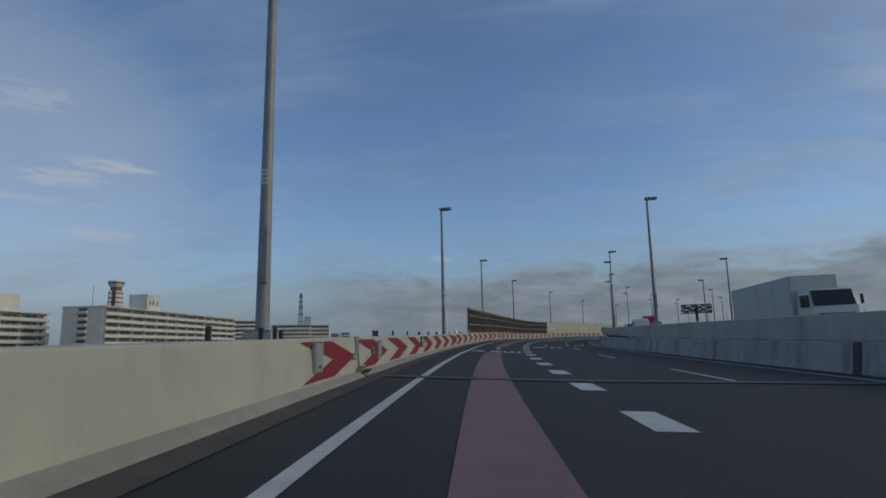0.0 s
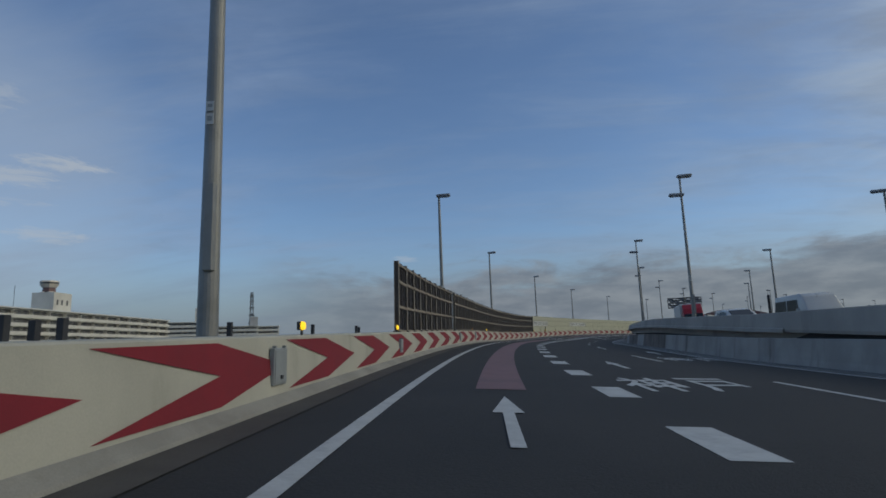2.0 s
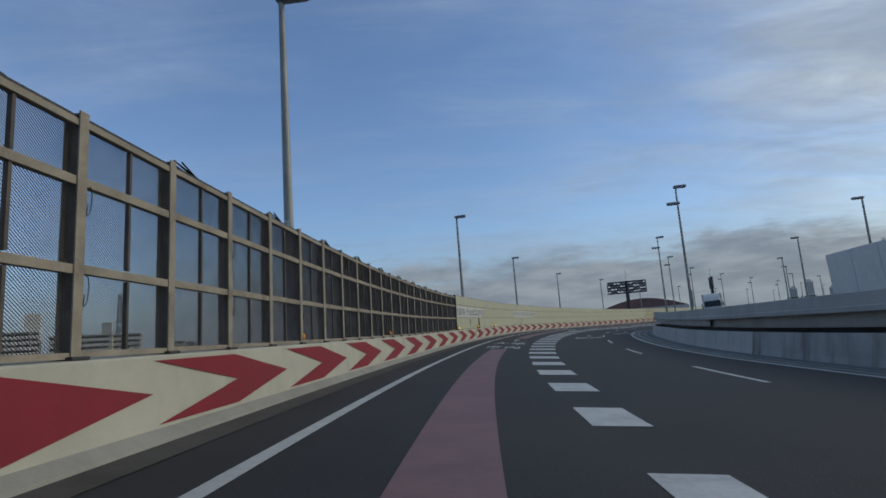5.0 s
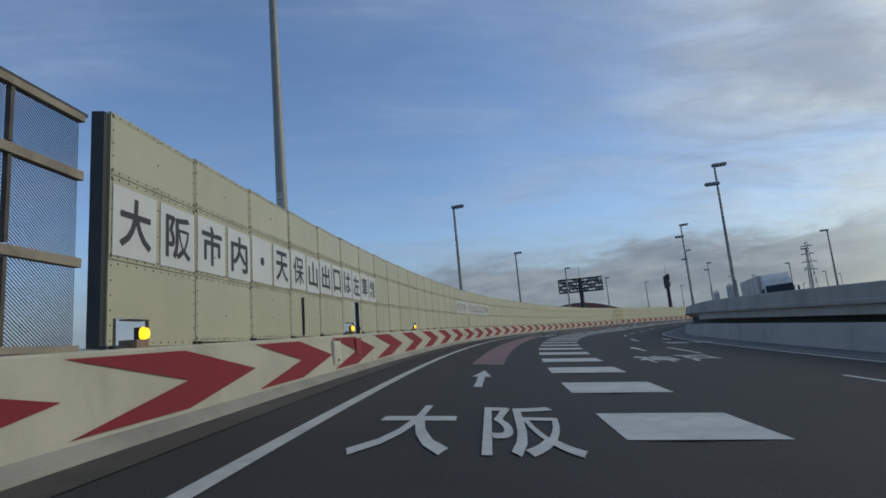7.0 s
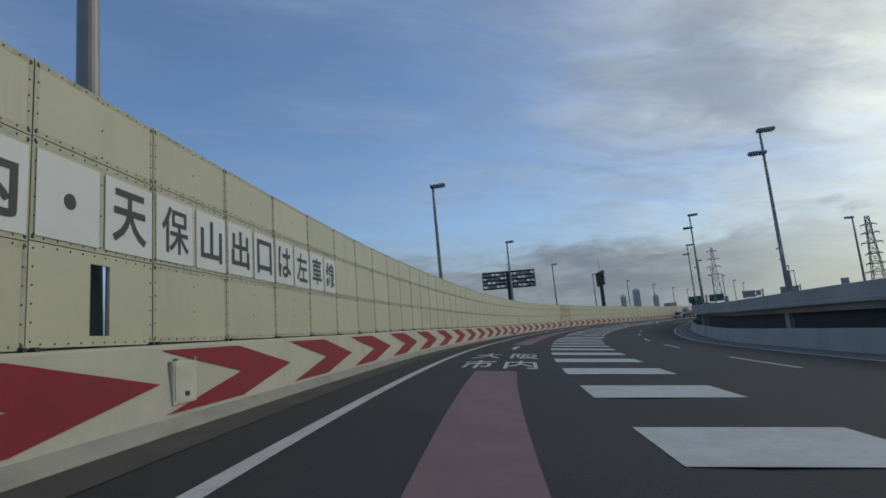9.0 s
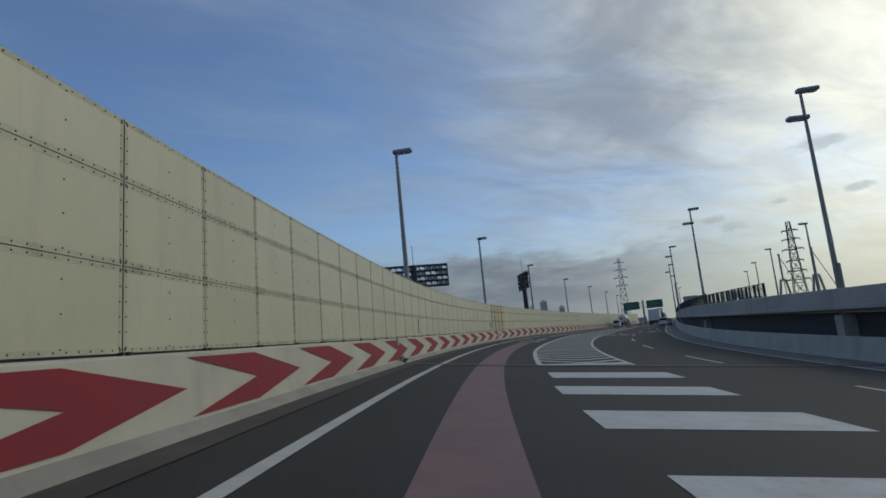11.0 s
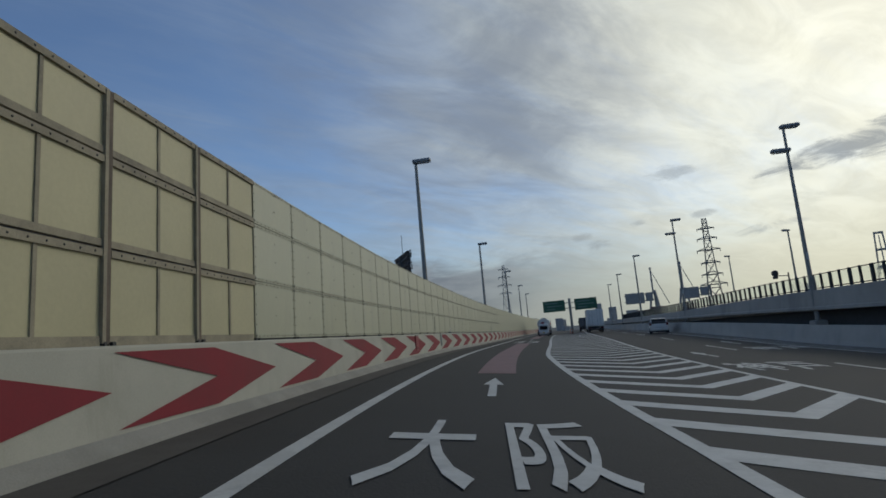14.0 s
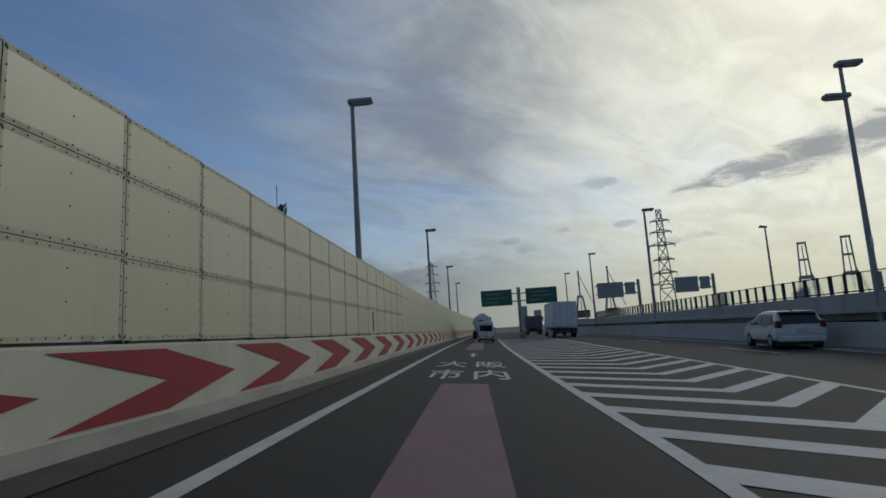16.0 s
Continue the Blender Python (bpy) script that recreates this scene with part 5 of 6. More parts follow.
def hatchback(m):
    ob = thing("hatchback", "pearl white hatchback car on the through lane", "car", m)
    prof = [(-1.9, 0.34), (-1.97, 0.6), (-1.93, 0.95), (-1.62, 1.4), (-1.42, 1.49), (-0.3, 1.53), (0.35, 1.44), (1.2, 1.02), (1.78, 0.84), (1.98, 0.62), (1.98, 0.3)]
    part("body", shell(prof, 1.7, 0.9, 0.2, 0.07), M_WHITECAR, ob)
    part("rear_window", new_box(-0.62, 0.62, -0.02, 0.02, -0.24, 0.24, 0.015, pose(0, -1.8, 1.2, -34, 0, 0)), M_CARGLASS, ob)
    part("spoiler", new_box(-0.66, 0.66, -0.14, 0.12, -0.02, 0.02, 0.012, pose(0, -1.66, 1.46, -6, 0, 0)), M_WHITECAR, ob)
    part("windscreen", new_box(-0.58, 0.58, -0.02, 0.02, -0.42, 0.42, 0.015, pose(0, 0.8, 1.24, 63, 0, 0)), M_CARGLASS, ob)
    side_panes(ob, [[(-1.4, 0.98), (-0.25, 0.96), (-0.25, 1.4), (-1.2, 1.36)], [(-0.18, 0.96), (1.0, 0.95), (0.35, 1.33), (-0.18, 1.4)]], lambda z: 0.862 - 0.2 * (z - 0.9) / 0.63, M_CARGLASS)
    for sx in (-1, 1):
        part("tail_light", new_box(sx * 0.74 - 0.1, sx * 0.74 + 0.1, -1.98, -1.72, 0.84, 1.12, 0.03), M_TAIL, ob)
        part("mirror", new_box(sx * 0.93 - 0.09, sx * 0.93 + 0.09, 0.62, 0.74, 0.98, 1.1, 0.03), M_WHITECAR, ob)
        part("headlight", new_box(sx * 0.66 - 0.16, sx * 0.66 + 0.16, 1.72, 1.92, 0.68, 0.82, 0.03), M_LENS, ob)
        for yy in (-0.75, 0.45):
            part("door_handle", new_box(sx * 0.86 - 0.015, sx * 0.86 + 0.015, yy, yy + 0.16, 0.84, 0.87), M_WHITECAR, ob)
    part("plate", new_box(-0.17, 0.17, -2.0, -1.95, 0.68, 0.84, 0.004), M_TAG, ob)
    part("bumper", new_box(-0.78, 0.78, -2.02, -1.82, 0.3, 0.52, 0.05), M_WHITECAR, ob)
    part("antenna", new_box(-0.03, 0.03, -1.2, -1.05, 1.5, 1.57, 0.012), M_DARK, ob)
    part("underbody", new_box(-0.75, 0.75, -1.8, 1.85, 0.16, 0.34), M_DARK, ob)
    for x in (-0.76, 0.76):
        for y in (-1.22, 1.3):
            wheel(ob, x, y, 0.31, 0.2)
    return ob


def box_truck(m, label, cab_mat, length=7.5, height=2.5, cargo_mat=None, deflector=0.0):
    """A lorry whose front points along +y; y = 0 is the tail."""
    cargo_mat = cargo_mat or M_CARGO
    ob = thing("box_truck", label, "truck", m)
    W = 2.45
    part("chassis", new_box(-0.55, 0.55, 0.2, length + 1.6, 0.62, 0.95, 0.02), M_DARK, ob)
    cargo = part("cargo_box", new_box(-W / 2, W / 2, 0, length, 1.02, 1.02 + height, 0.035), cargo_mat, ob)
    for sx in (-1, 1):
        d = part("rear_door", new_box(sx * 0.6 - 0.58, sx * 0.6 + 0.58, -0.035, 0.0, 1.1, 0.95 + height, 0.01), cargo_mat, ob)
        for o in (-0.3, 0.12):
            part("lock_rod", new_cyl((sx * 0.6 + o, -0.05, 1.12), (sx * 0.6 + o, -0.05, 0.93 + height), 0.018, n=8), M_STEEL, d)
        for k in range(3):
            part("hinge", new_box(sx * 1.14 - 0.06, sx * 1.14 + 0.06, -0.05, -0.03, 1.3 + k * (height - 0.5) / 2, 1.38 + k * (height - 0.5) / 2), M_STEEL, d)
        part("tail_light", new_box(sx * 0.95 - 0.2, sx * 0.95 + 0.2, -0.02, 0.06, 0.66, 0.8, 0.01), M_TAIL, ob)
        part("mudguard", new_box(sx * 0.95 - 0.26, sx * 0.95 + 0.26, 0.25, 0.29, 0.35, 0.95), M_DARK, ob)
        part("side_guard", new_box(sx * 1.15 - 0.02, sx * 1.15 + 0.02, 2.6, length - 0.6, 0.5, 0.85), M_STEEL, ob)
        for k in range(5):
            part("rib", new_box(sx * W / 2 - 0.02, sx * W / 2 + 0.02, 0.1 + k * (length - 0.2) / 4 - 0.03, 0.1 + k * (length - 0.2) / 4 + 0.03, 1.05, 0.99 + height), cargo_mat, cargo)
    part("bumper", new_box(-1.1, 1.1, -0.03, 0.08, 0.42, 0.56, 0.01), M_DARK, ob)
    c0 = length + 0.15
    cabin = part("cab", shell([(c0, 0.75), (c0, 2.75), (c0 + 1.45, 2.7), (c0 + 1.75, 1.75), (c0 + 1.82, 0.45), (c0 + 0.9, 0.45)], 2.3, 1.7, 0.12, 0.06), cab_mat, ob)
    part("windscreen", new_box(-1.0, 1.0, -0.02, 0.02, -0.42, 0.42, 0.02, pose(0, c0 + 1.66, 2.2, 16, 0, 0)), M_CARGLASS, cabin)
    if deflector:
        top = 2.7 + deflector
        part("wind_deflector", shell([(c0 + 0.05, 2.6), (c0 + 0.05, top), (c0 + 0.55, top - 0.04), (c0 + 1.15, 2.7 + deflector * 0.45), (c0 + 1.4, 2.6)], 2.2, 1.9, 0.1, 0.05), cab_mat, cabin)
    part("grille", new_box(-0.85, 0.85, c0 + 1.8, c0 + 1.86, 0.85, 1.4, 0.02), M_DARK, cabin)
    for sx in (-1, 1):
        part("headlight", new_box(sx * 0.88 - 0.16, sx * 0.88 + 0.16, c0 + 1.8, c0 + 1.87, 0.6, 0.8, 0.02), M_LENS, cabin)
        part("side_window", new_box(sx * 1.12 - 0.02, sx * 1.12 + 0.02, c0 + 0.55, c0 + 1.45, 1.75, 2.4, 0.02), M_CARGLASS, cabin)
        part("mirror", new_box(sx * 1.3 - 0.07, sx * 1.3 + 0.07, c0 + 1.75, c0 + 1.83, 1.8, 2.3, 0.02), M_DARK, cabin)
    for y in (1.1, 2.15, c0 + 0.85):
        for x in (-1.0, 1.0):
            wheel(ob, x, y, 0.46, 0.3)
    return ob


def tanker(m):
    ob = thing("tanker_truck", "white tank lorry with red and orange markings in the exit lane", "truck", m)
    part("chassis", new_box(-0.5, 0.5, 0.2, 9.2, 0.65, 0.95, 0.02), M_DARK, ob)
    bm = bmesh.new()
    bmesh.ops.create_cone(bm, cap_ends=True, segments=32, radius1=1.12, radius2=1.12, depth=7.0, matrix=pose(0, 3.7, 1.95, 90, 0, 0) @ Matrix.Diagonal((1, 0.85, 1, 1)))
    bmesh.ops.bevel(bm, geom=[e for e in bm.edges if e.calc_face_angle(0) > 1.2], offset=0.15, segments=3, affect="EDGES")
    tank = part("tank", bm, M_WHITECAR, ob)
    part("panel_mark", new_box(-0.45, 0.1, 0.17, 0.19, 1.75, 2.25), M_BOXRED, tank, "plain red square mark")
    for sx in (-1, 1):
        part("stripe", new_box(sx * 1.1 - 0.02, sx * 1.1 + 0.03, 1.5, 5.5, 1.85, 2.15), M_ORANGE, tank)
        part("tail_light", new_box(sx * 0.9 - 0.2, sx * 0.9 + 0.2, 0.1, 0.2, 0.7, 0.85, 0.01), M_TAIL, ob)
    part("walkway", new_box(-0.35, 0.35, 0.6, 6.8, 2.9, 3.0), M_STEEL, tank)
    part("bumper", new_box(-1.1, 1.1, 0.1, 0.2, 0.45, 0.6), M_DARK, ob)
    part("cab", shell([(7.5, 0.75), (7.5, 2.7), (8.8, 2.65), (9.1, 1.75), (9.15, 0.45), (8.3, 0.45)], 2.3, 1.7, 0.12, 0.06), M_WHITECAR, ob)
    for y in (1.2, 2.3, 8.2):
        for x in (-0.98, 0.98):
            wheel(ob, x, y, 0.46, 0.3)
    return ob


def on_road(s, d, h=0.0, turn=0.0):
    p = at(s, d, h)
    b = float(np.interp(s, RS, RB))
    return pose(p[0], p[1], p[2], 0, 0, math.degrees(heading(s)) + turn) @ pose(0, 0, 0, 0, math.degrees(b) * (0.8 if d < 3 else 0.45), 0)


kei_van(on_road(333.0, 0.45))
tanker(on_road(347.0, -0.1))
box_truck(on_road(338.0, 8.4), "white box lorry with ribbed rear doors on the through lane", M_WHITECAR, 8.0, 2.6)
box_truck(on_road(371.0, 7.6), "dark grey lorry far ahead on the through lane", M_CARGO2, 6.5, 1.9, M_GREYBOX)
hatchback(on_road(303.0, 12.2, 0.0, -8.0) @ Matrix.Diagonal((1, 1, 0.94, 1)))


def opp_road(s, o, turn=180.0):
    return on_road(s, float(front(s)) + o, float(opp(s)) + 0.02, turn)


box_truck(opp_road(43.0, 7.5), "grey box lorry facing oncoming on the raised carriageway", M_SILVER, 9.0, 2.55, M_CARGO2)
box_truck(opp_road(118.5, 7.2), "white box lorry with a red cab on the raised carriageway", M_REDCAB, 9.0, 2.85, deflector=1.05)
box_truck(opp_road(187.0, 6.8), "white box lorry with a tall cab on the raised carriageway", M_WHITECAR, 9.5, 2.6, M_CARGO2, deflector=0.9)
v = kei_van(opp_road(61.5, 3.0))
tagged(v, "silver boxy minivan on the raised carriageway", "van")
w = hatchback(opp_road(71.0, 3.2))
tagged(w, "white hatchback on the raised carriageway", "car")

# ---------------------------------------------------------------- signs beyond the gore


def exit_gantry():
    p = at(356, 4.95, -0.85)
    ob = thing("sign_post", "grey post carrying two green direction signs at the gore", "road sign", pose(p[0], p[1], p[2], 0, 0, math.degrees(heading(356))))
    part("post", new_cyl((0, 0, 0), (0, 0, 7.4), 0.26, 0.24, 16), M_POLE, ob)
    for z in (5.6, 6.6):
        part("arm", new_box(-4.6, 4.6, -0.08, 0.08, z - 0.07, z + 0.07, 0.02), M_POLE, ob)
    for x0 in (-5.0, 0.9):
        b = part("sign_board", new_box(x0, x0 + 4.1, -0.22, -0.12, 5.1, 7.2, 0.03), M_SIGNGREEN, ob, "dark green direction board")
        part("border", new_box(x0 + 0.1, x0 + 4.0, -0.228, -0.222, 5.2, 7.1, 0.01), M_SIGNGREEN, b)
        for k, (a, c) in enumerate(((0.5, 2.6), (0.7, 3.2), (0.5, 1.9))):
            part("text_bar", new_box(x0 + a, x0 + a + c * 0.9, -0.236, -0.23, 6.6 - k * 0.55, 6.78 - k * 0.55), M_SIGNFADE, b)
    for k in range(5):
        q = at(345 + k * 1.3, 4.5 + 0.35 * (k % 2), 0)
        c = thing("lane_post", "orange rubber lane post at the gore nose", "post", pose(q[0], q[1], q[2]), "lane posts at the gore")
        part("base", new_cyl((0, 0, 0), (0, 0, 0.05), 0.13, 0.12, 12), M_DARK, c)
        part("tube", new_cyl((0, 0, 0.05), (0, 0, 0.8), 0.05, 0.045, 12), M_ORANGE, c)
        part("band", new_cyl((0, 0, 0.5), (0, 0, 0.62), 0.052, 0.052, 12), M_SIGNWHITE, c)


exit_gantry()


def side_gantry(x, y, w, z0):
    ob = thing("cantilever_sign", "grey back of a cantilever road sign over the opposite carriageway", "road sign", pose(x, y, 0, 0, 0, -48))
    part("post", new_cyl((0, 0, -2), (0, 0, z0 + 2.2), 0.22, 0.2, 12), M_POLE, ob)
    for z in (z0 + 0.5, z0 + 1.6):
        part("arm", new_box(-w - 2.2, 0, -0.08, 0.08, z - 0.07, z + 0.07), M_POLE, ob)
    part("sign_back", new_box(-w - 2.0, -2.0, -0.2, -0.1, z0, z0 + 2.0, 0.02), M_SIGNBACK, ob)
    part("sign_back", new_box(-1.8, -0.5, -0.2, -0.1, z0 + 0.3, z0 + 1.9, 0.02), M_SIGNBACK, ob)


side_gantry(152.6, 288.6, 3.4, 5.4)
side_gantry(158.9, 281.4, 3.0, 5.5)


def round_sign():
    ob = thing("round_lamp_sign", "dark round signal head on a bent arm", "signal", pose(130.6, 257.4, 1.0, 0, 0, -44))
    part("post", new_cyl((0, 0, 0), (0, 0, 5.6), 0.1, 0.08, 12), M_DARK, ob)
    part("arm", new_cyl((0, 0, 5.2), (-1.3, 0, 5.3), 0.05, n=10), M_DARK, ob)
    part("disc", new_cyl((-1.5, -0.1, 5.6), (-1.5, 0.15, 5.6), 0.36, 0.36, 24), M_DARK, ob)
    part("box", new_box(-1.75, -1.25, -0.1, 0.2, 4.95, 5.25, 0.03), M_DARK, ob)


round_sign()


# ---------------------------------------------------------------- billboards, pylons, cranes
def strut(bm, p, q, w=0.12):
    cyl(bm, p, q, w, w, 5)


def billboard(x, y, z, w, h, turn, base=-16):
    ob = thing("billboard", "dark steel billboard frame on a single column, seen from behind", "billboard", pose(x, y, 0, 0, 0, turn))
    part("column", new_cyl((0, 0, base), (0, 0, z + h / 2), 0.75, 0.6, 16), M_DARK, ob)
    nx, nz = 12, 4
    for i in range(nx):
        for j in range(nz):
            x0, z0 = -w / 2 + w * i / nx, z - h / 2 + h * j / nz
            if (i * 7 + j * 5) % 9 < 4:
                continue
            part("panel", new_box(x0 + 0.12, x0 + w / nx - 0.12, -0.35, -0.28, z0 + 0.3, z0 + h / nz - 0.12), M_BOARD, ob)
    for j in range(nz + 1):
        zz = z - h / 2 + h * j / nz
        part("rail", new_box(-w / 2, w / 2, 0.25, 0.45, zz - 0.1, zz + 0.1), M_DARK, ob)
        part("rail", new_box(-w / 2, w / 2, -0.28, -0.2, zz + 0.02, zz + 0.28), M_DARK, ob)
    for i in range(nx + 1):
        xx = -w / 2 + w * i / nx
        part("upright", new_box(xx - 0.1, xx + 0.1, 0.05, 0.25, z - h / 2, z + h / 2), M_DARK, ob)
    bm = bmesh.new()
    for i in range(nx):
        xx = -w / 2 + w * i / nx
        for j in range(nz):
            zz = z - h / 2 + h * j / nz
            strut(bm, (xx, 0.35, zz), (xx + w / nx, 0.35, zz + h / nz), 0.05)
    part("brace", bm, M_DARK, ob)
    part("mast", new_cyl((0, 0, z + h / 2), (0, 0, z + h / 2 + 4), 0.05, n=6), M_DARK, ob)


billboard(69.8, 284.2, 14.6, 13.0, 3.9, -14)
billboard(118.0, 319, 16.2, 12.0, 4.4, 68)


def lattice(name, label, x, y, z0, z1, w0, w1, arms, turn=20, mat=None, stout=0.0028):
    ob = thing(name, label, "pylon", pose(x, y, 0, 0, 0, turn))
    bm = bmesh.new()
    n = 12
    lv = [z0 + (z1 - z0) * (1 - (1 - i / n) ** 1.35) for i in range(n + 1)]
    ww = [w1 + (w0 - w1) * (1 - (v - z0) / (z1 - z0)) ** 1.25 for v in lv]
    t = (z1 - z0) * stout
    for i in range(n):
        for k in range(4):
            c = [(-1, -1), (1, -1), (1, 1), (-1, 1)]
            a, b = c[k], c[(k + 1) % 4]
            P = lambda q, j: (q[0] * ww[j] / 2, q[1] * ww[j] / 2, lv[j])
            strut(bm, P(a, i), P(a, i + 1), t)
            strut(bm, P(a, i), P(b, i + 1), t * 0.6)
            strut(bm, P(b, i), P(a, i + 1), t * 0.6)
            strut(bm, P(a, i + 1), P(b, i + 1), t * 0.6)
    part("tower", bm, mat or M_PYLON, ob)
    for f, ln in arms:
        bm = bmesh.new()
        z = z0 + (z1 - z0) * f
        for sx in (-1, 1):
            strut(bm, (0, 0.4, z), (sx * ln, 0, z), t * 1.2)
            strut(bm, (0, -0.4, z), (sx * ln, 0, z), t * 1.2)
            strut(bm, (0, 0, z + ln * 0.28), (sx * ln, 0, z), t * 1.0)
            strut(bm, (sx * ln * 0.95, 0, z), (sx * ln * 0.95, 0, z - ln * 0.25), t * 0.8)
        part("crossarm", bm, mat or M_PYLON, ob)


lattice("pylon", "grey steel lattice power pylon beyond the expressway", 261, 331.7, -16, 36.5, 8.0, 1.5, ((0.93, 3.0), (0.86, 3.4), (0.78, 4.0), (0.69, 3.2), (0.61, 3.6), (0.54, 4.6)), -66)
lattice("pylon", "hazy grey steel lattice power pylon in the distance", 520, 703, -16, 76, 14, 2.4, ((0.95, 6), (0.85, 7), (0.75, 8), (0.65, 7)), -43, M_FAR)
lattice("radio_mast", "dark steel lattice radio mast above the flats", -260, 590, -16, 60, 8, 2.2, ((0.6, 3.0), (0.7, 2.8), (0.8, 2.4), (0.88, 2.2), (0.95, 1.8)), 24, M_PYLON, 0.005)


def harbour_crane(x, y, k, turn):
    ob = thing("harbour_crane", "hazy steel harbour crane with a tall ladder frame", "crane", pose(x, y, -16, 0, 0, turn) @ Matrix.Diagonal((k, k, k, 1)))
    for sx in (-1, 1):
        for sy in (-1, 1):
            bm = bmesh.new()
            strut(bm, (sx * 7.5, sy * 8.0, 0), (sx * 3.8, sy * 2.2, 40), 0.75)
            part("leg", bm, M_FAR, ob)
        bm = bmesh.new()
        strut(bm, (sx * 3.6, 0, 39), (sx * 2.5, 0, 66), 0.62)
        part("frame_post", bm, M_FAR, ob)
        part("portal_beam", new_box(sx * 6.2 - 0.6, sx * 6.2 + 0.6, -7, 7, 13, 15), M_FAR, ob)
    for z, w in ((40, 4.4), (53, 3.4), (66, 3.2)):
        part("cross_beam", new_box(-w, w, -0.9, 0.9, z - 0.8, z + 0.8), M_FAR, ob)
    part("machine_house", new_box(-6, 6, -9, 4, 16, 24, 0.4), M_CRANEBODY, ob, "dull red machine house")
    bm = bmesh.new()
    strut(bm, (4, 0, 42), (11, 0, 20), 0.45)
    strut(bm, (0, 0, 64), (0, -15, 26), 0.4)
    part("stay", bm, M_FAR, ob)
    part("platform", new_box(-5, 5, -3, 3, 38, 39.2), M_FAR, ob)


for az, dist, k, spin in CRANES:
    a = radians(az)
    harbour_crane(81 - math.sin(a) * dist, 254 + math.cos(a) * dist, k, az + 4 + spin)


# ---------------------------------------------------------------- city
def flats(x, y, turn, length, depth, roof, floors=12, fl=2.85, label="long cream block of flats with open access balconies", mat=None):
    """A slab block: long side along +y, balconies towards +x."""
    ob = thing("apartment_block", label, "building", pose(x, y, 0, 0, 0, turn))
    part("wall", new_box(-depth, 0, 0, length, -16, roof, 0.02), mat or M_FLATS, ob)
    part("roof", new_box(-depth - 0.5, 1.9, -0.4, length + 0.4, roof, roof + 0.5), M_FLATROOF, ob, "pale flat roof slab")
    k = 0
    z = roof - fl
    while z > -3 and k < floors:
        part("balcony", new_box(0.0, 1.9, 0.2, length - 0.2, z - 0.25, z + 1.2), M_FLATS, ob)
        bm = bmesh.new()
        yy = 0.6
        while yy < length - 2.5:
            box(bm, 0.0, 0.06, yy, yy + 2.2, z + 0.2, z + fl - 0.5)
            box(bm, 0.0, 0.06, yy + 2.4, yy + 3.2, z + 1.05, z + fl - 0.6)
            yy += 3.4
        tagged(part("window_row", bm, M_WINDOW, ob), kind="stuff")
        bm = bmesh.new()
        yy = 0.3
        while yy < length:
            box(bm, 0.0, 1.5, yy - 0.05, yy + 0.05, z + 1.05, z + fl - 0.1)
            yy += 10.2
        tagged(part("fin_row", bm, M_FLATS, ob), kind="stuff")
        z -= fl
        k += 1
    return ob


def stair_end(ob, depth, roof):
    for k in range(7):
        z = roof - 2.85 * (k + 1)
        part("landing", new_box(-depth * 0.62, -depth * 0.36, -1.4, 0.0, z, z + 1.1), M_FLATS, ob)
        part("stair_opening", new_box(-depth * 0.6, -depth * 0.38, -0.08, 0.0, z + 1.2, z + 2.4), M_WINDOW, ob)


b1 = flats(-195, 228, 5.5, 134, 19, 20.8, fl=3.35)
stair_end(b1, 19, 20.8)
part("penthouse", new_box(-14, -4, 40, 52, 21.3, 30.0, 0.05), M_FLATS, b1)
for xx in (42.0, 45.0, 48.5):
    part("penthouse_window", new_box(-4.0, -3.9, xx, xx + 1.0, 24.5, 26.8), M_WINDOW, b1)
for yy in (4.0, 22.0):
    part("aerial", new_cyl((-8, yy, 21), (-8, yy, 31), 0.08, n=6), M_DARK, b1)
b0 = flats(-229, 131.5, 3, 108, 16, 19.0, fl=3.35)
part("penthouse", new_box(-13, -3, 84, 95, 19.5, 27.5, 0.05), M_FLATS, b0)


def placed(az, dist):
    """A place seen in that direction from the road's start, at the given distance."""
    a = radians(az)
    return -2.5 - math.sin(a) * dist, 17.2 + math.cos(a) * dist


x, y = placed(31.0, 430)
b2 = flats(x, y, -62, 24, 14, 21.0, label="grey block of flats with tiered balconies", mat=M_FLATS2)
part("stair_tower", new_box(-9, -2, 17.5, 24.5, -16, 31.0, 0.05), M_FLATS, b2)
x, y = placed(27.2, 430)
b3 = flats(x, y, -66, 29, 14, 17.8, label="low cream block of flats behind the parapet")
part("stair_tower", new_box(-9, -3, 23.5, 28.5, 15, 24.5, 0.05), M_FLATS2, b3)
x, y = placed(23.5, 440)
b4 = flats(x, y, -70, 14.5, 13, 17.8, label="small distant block of flats", mat=M_FLATS2)
x, y = placed(20.2, 600)
b5 = flats(x, y, -72, 9, 10, 16.0, label="narrow distant block of flats")


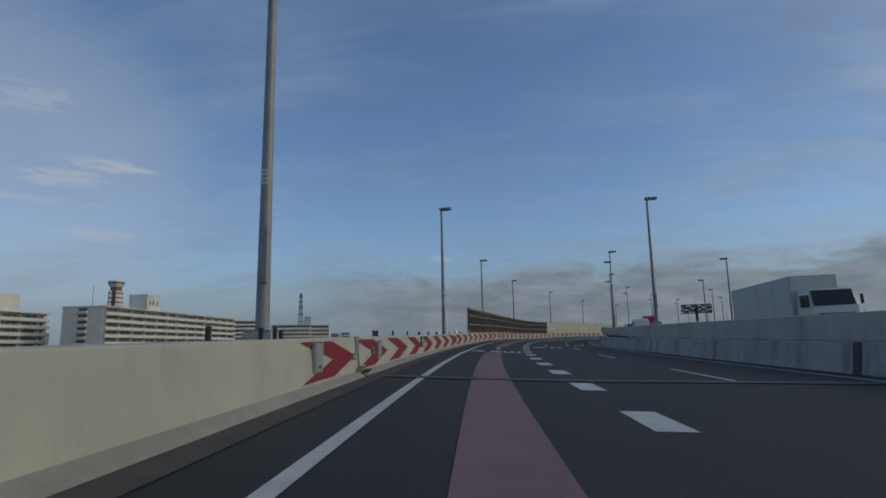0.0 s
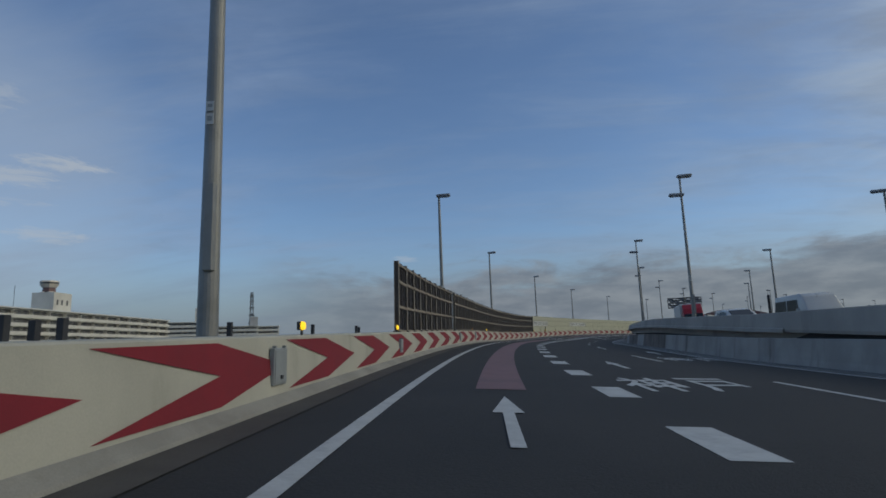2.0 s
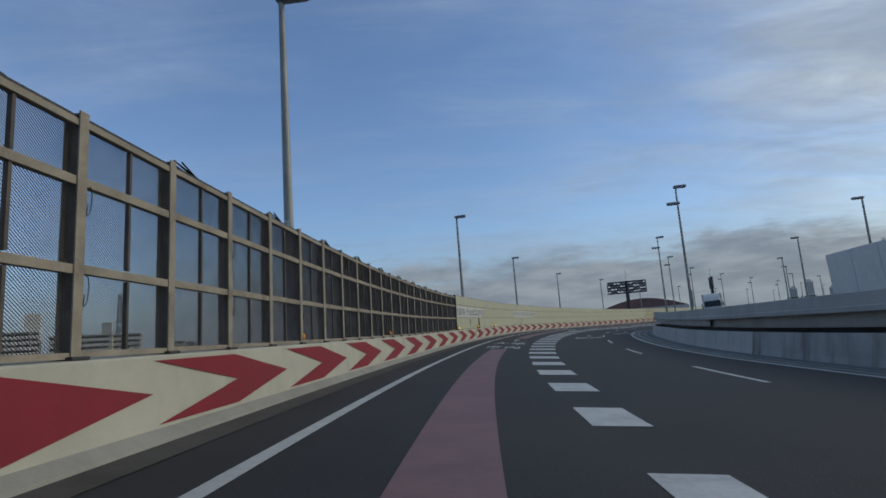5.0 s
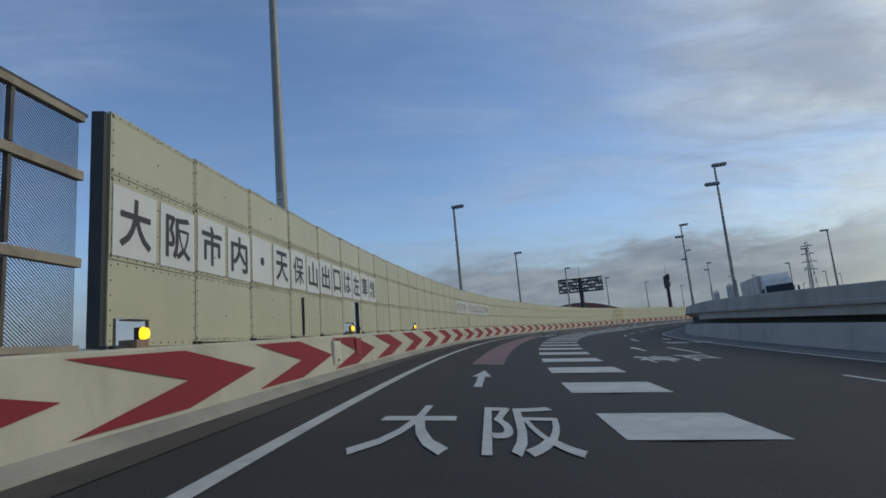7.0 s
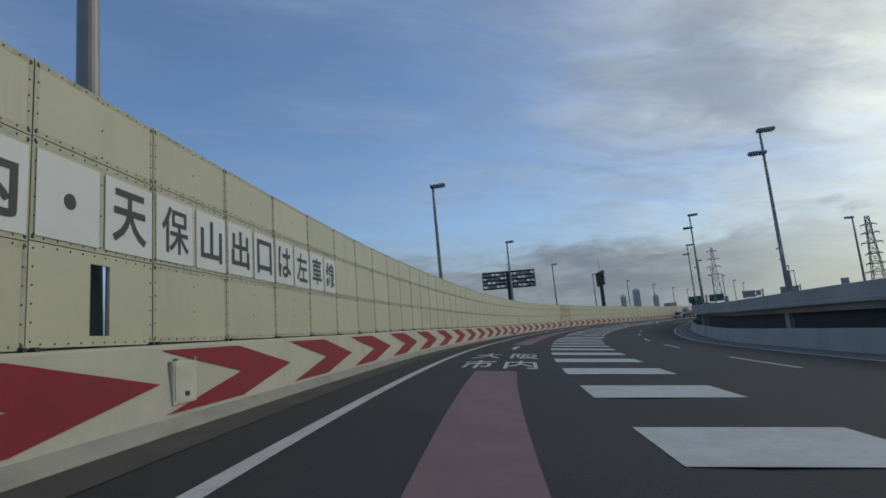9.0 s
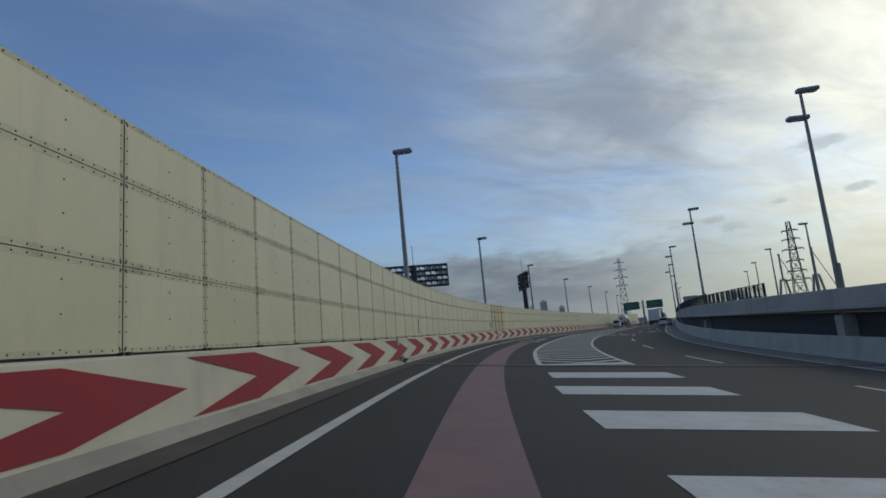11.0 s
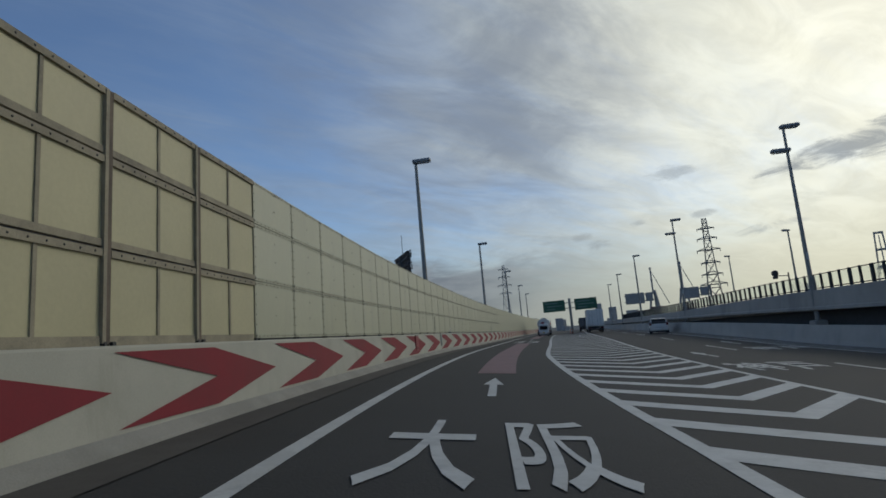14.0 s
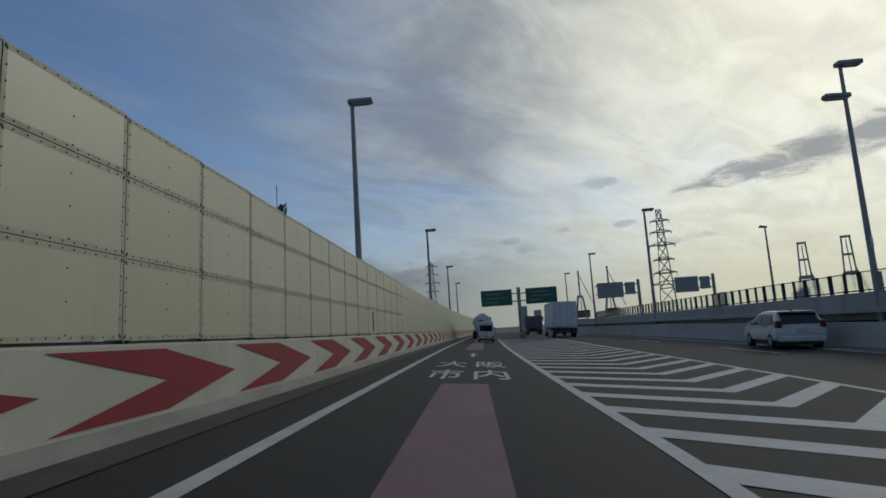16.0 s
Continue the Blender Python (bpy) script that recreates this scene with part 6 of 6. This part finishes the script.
def observation_tower():
    a = radians(39.6)
    ob = thing("tower_building", "grey ribbed tower with a flared lookout crown above the flats", "tower", pose(-math.sin(a) * 880, math.cos(a) * 880, -16, 0, 0, 40))
    for k in range(4):
        ang = radians(90 * k + 20)
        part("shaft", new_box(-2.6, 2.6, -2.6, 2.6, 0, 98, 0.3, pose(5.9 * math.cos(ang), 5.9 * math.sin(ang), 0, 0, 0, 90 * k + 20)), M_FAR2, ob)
        for z in range(10, 96, 6):
            part("floor_band", new_box(-2.66, 2.66, -2.66, 2.66, z, z + 1.5, 0.0, pose(5.9 * math.cos(ang), 5.9 * math.sin(ang), 0, 0, 0, 90 * k + 20)), M_WINDOW, ob)
    part("core", new_box(-4.6, 4.6, -4.6, 4.6, 0, 101), M_WINDOW, ob)
    part("neck", new_cyl((0, 0, 98), (0, 0, 103), 7.0, 6.6, 8), M_CRANEBODY, ob, "dull red neck below the crown")
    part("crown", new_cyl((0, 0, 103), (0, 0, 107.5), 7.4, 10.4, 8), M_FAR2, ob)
    part("band", new_cyl((0, 0, 107.5), (0, 0, 109.6), 9.6, 9.6, 8), M_WINDOW, ob)
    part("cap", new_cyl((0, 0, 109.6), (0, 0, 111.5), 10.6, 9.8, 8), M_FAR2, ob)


observation_tower()

rng = random.Random(5)
sky_v, sky_f = [], []
for k in range(230):
    az = rng.uniform(-125, 65)
    dist = rng.uniform(700, 2600)
    if (-12 < az - 39.6 < 12 and dist < 1000) or (-90 < az < -25 and dist < 1700):
        continue
    a = radians(az)
    cx0, cy0 = 20 - math.sin(a) * dist, 150 + math.cos(a) * dist
    w, d2, h = rng.uniform(10, 40), rng.uniform(10, 30), rng.choice((14, 18, 22, 26, 32, 45)) * rng.uniform(0.7, 1.15) * (0.6 + dist / 2200)
    t = rng.uniform(0, 1.5)
    o = len(sky_v)
    for z in (-16, h - 16):
        for ux, uy in ((-w, -d2), (w, -d2), (w, d2), (-w, d2)):
            sky_v.append((cx0 + (ux * math.cos(t) - uy * math.sin(t)) / 2, cy0 + (ux * math.sin(t) + uy * math.cos(t)) / 2, z))
    sky_f += [tuple(o + j for j in f) for f in ((4, 5, 6, 7), (0, 1, 5, 4), (1, 2, 6, 5), (2, 3, 7, 6), (3, 0, 4, 7))]
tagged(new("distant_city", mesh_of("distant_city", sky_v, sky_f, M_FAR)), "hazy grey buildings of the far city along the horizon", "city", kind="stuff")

G = 4500


def tower_block(az, dist, w, top):
    a = radians(az)
    ob = thing("tower_block", "hazy grey residential tower far beyond the road", "building", pose(6.7 - math.sin(a) * dist, 137.5 + math.cos(a) * dist, -16, 0, 0, az), "far towers")
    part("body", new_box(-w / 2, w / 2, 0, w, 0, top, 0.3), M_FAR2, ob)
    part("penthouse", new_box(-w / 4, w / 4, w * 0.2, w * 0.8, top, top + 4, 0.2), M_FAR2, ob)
    for k in range(4):
        x = -w / 2 + w * (k + 0.5) / 4
        part("balcony_strip", new_box(x - w * 0.07, x + w * 0.07, -0.5, 0.02, 3, top - 3), M_FAR, ob)


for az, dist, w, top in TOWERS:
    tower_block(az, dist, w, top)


def arched_hall():
    a = radians(-20.8)
    ob = thing("arched_hall", "wide hall with a dull red arched roof", "building", pose(-1 - math.sin(a) * 900, 70 + math.cos(a) * 900, -16, 0, 0, -21))
    prof = [(-62 + 124 * i / 24, 40 + 14.0 * math.sin(math.pi * i / 24)) for i in range(25)]
    v = [(x, y, z) for y in (0, 80) for x, z in prof]
    f = [(i, i + 1, 26 + i, 25 + i) for i in range(24)] + [tuple(range(25)), tuple(range(49, 24, -1))]
    child("roof", mesh_of("roof", v, f, M_REDROOF), ob, "dull red arched roof")
    part("wall", new_box(-62, 62, 0, 80, 0, 40), M_FLATS2, ob)


arched_hall()

structure("ground", mesh_of("ground", [(-G, -G, -16), (G, -G, -16), (G, G, -16), (-G, G, -16)], [(0, 1, 2, 3)], M_GROUND), "hazy grey city ground far below the elevated road", "ground")
for k in range(12):
    s = -30 + 38 * k
    p = at(s, 3.5, -1.2)
    ob = thing("pier", "grey concrete pier under the elevated road", "pier", pose(p[0], p[1], -16, 0, 0, math.degrees(heading(s))), "piers under the road")
    part("column", new_box(-2.0, 2.0, -1.2, 1.2, 0, p[2] + 14.2, 0.1), M_CONC2, ob)
    part("crosshead", new_box(-7.0, 9.0, -1.2, 1.2, p[2] + 13.2, p[2] + 14.6, 0.1), M_CONC2, ob)
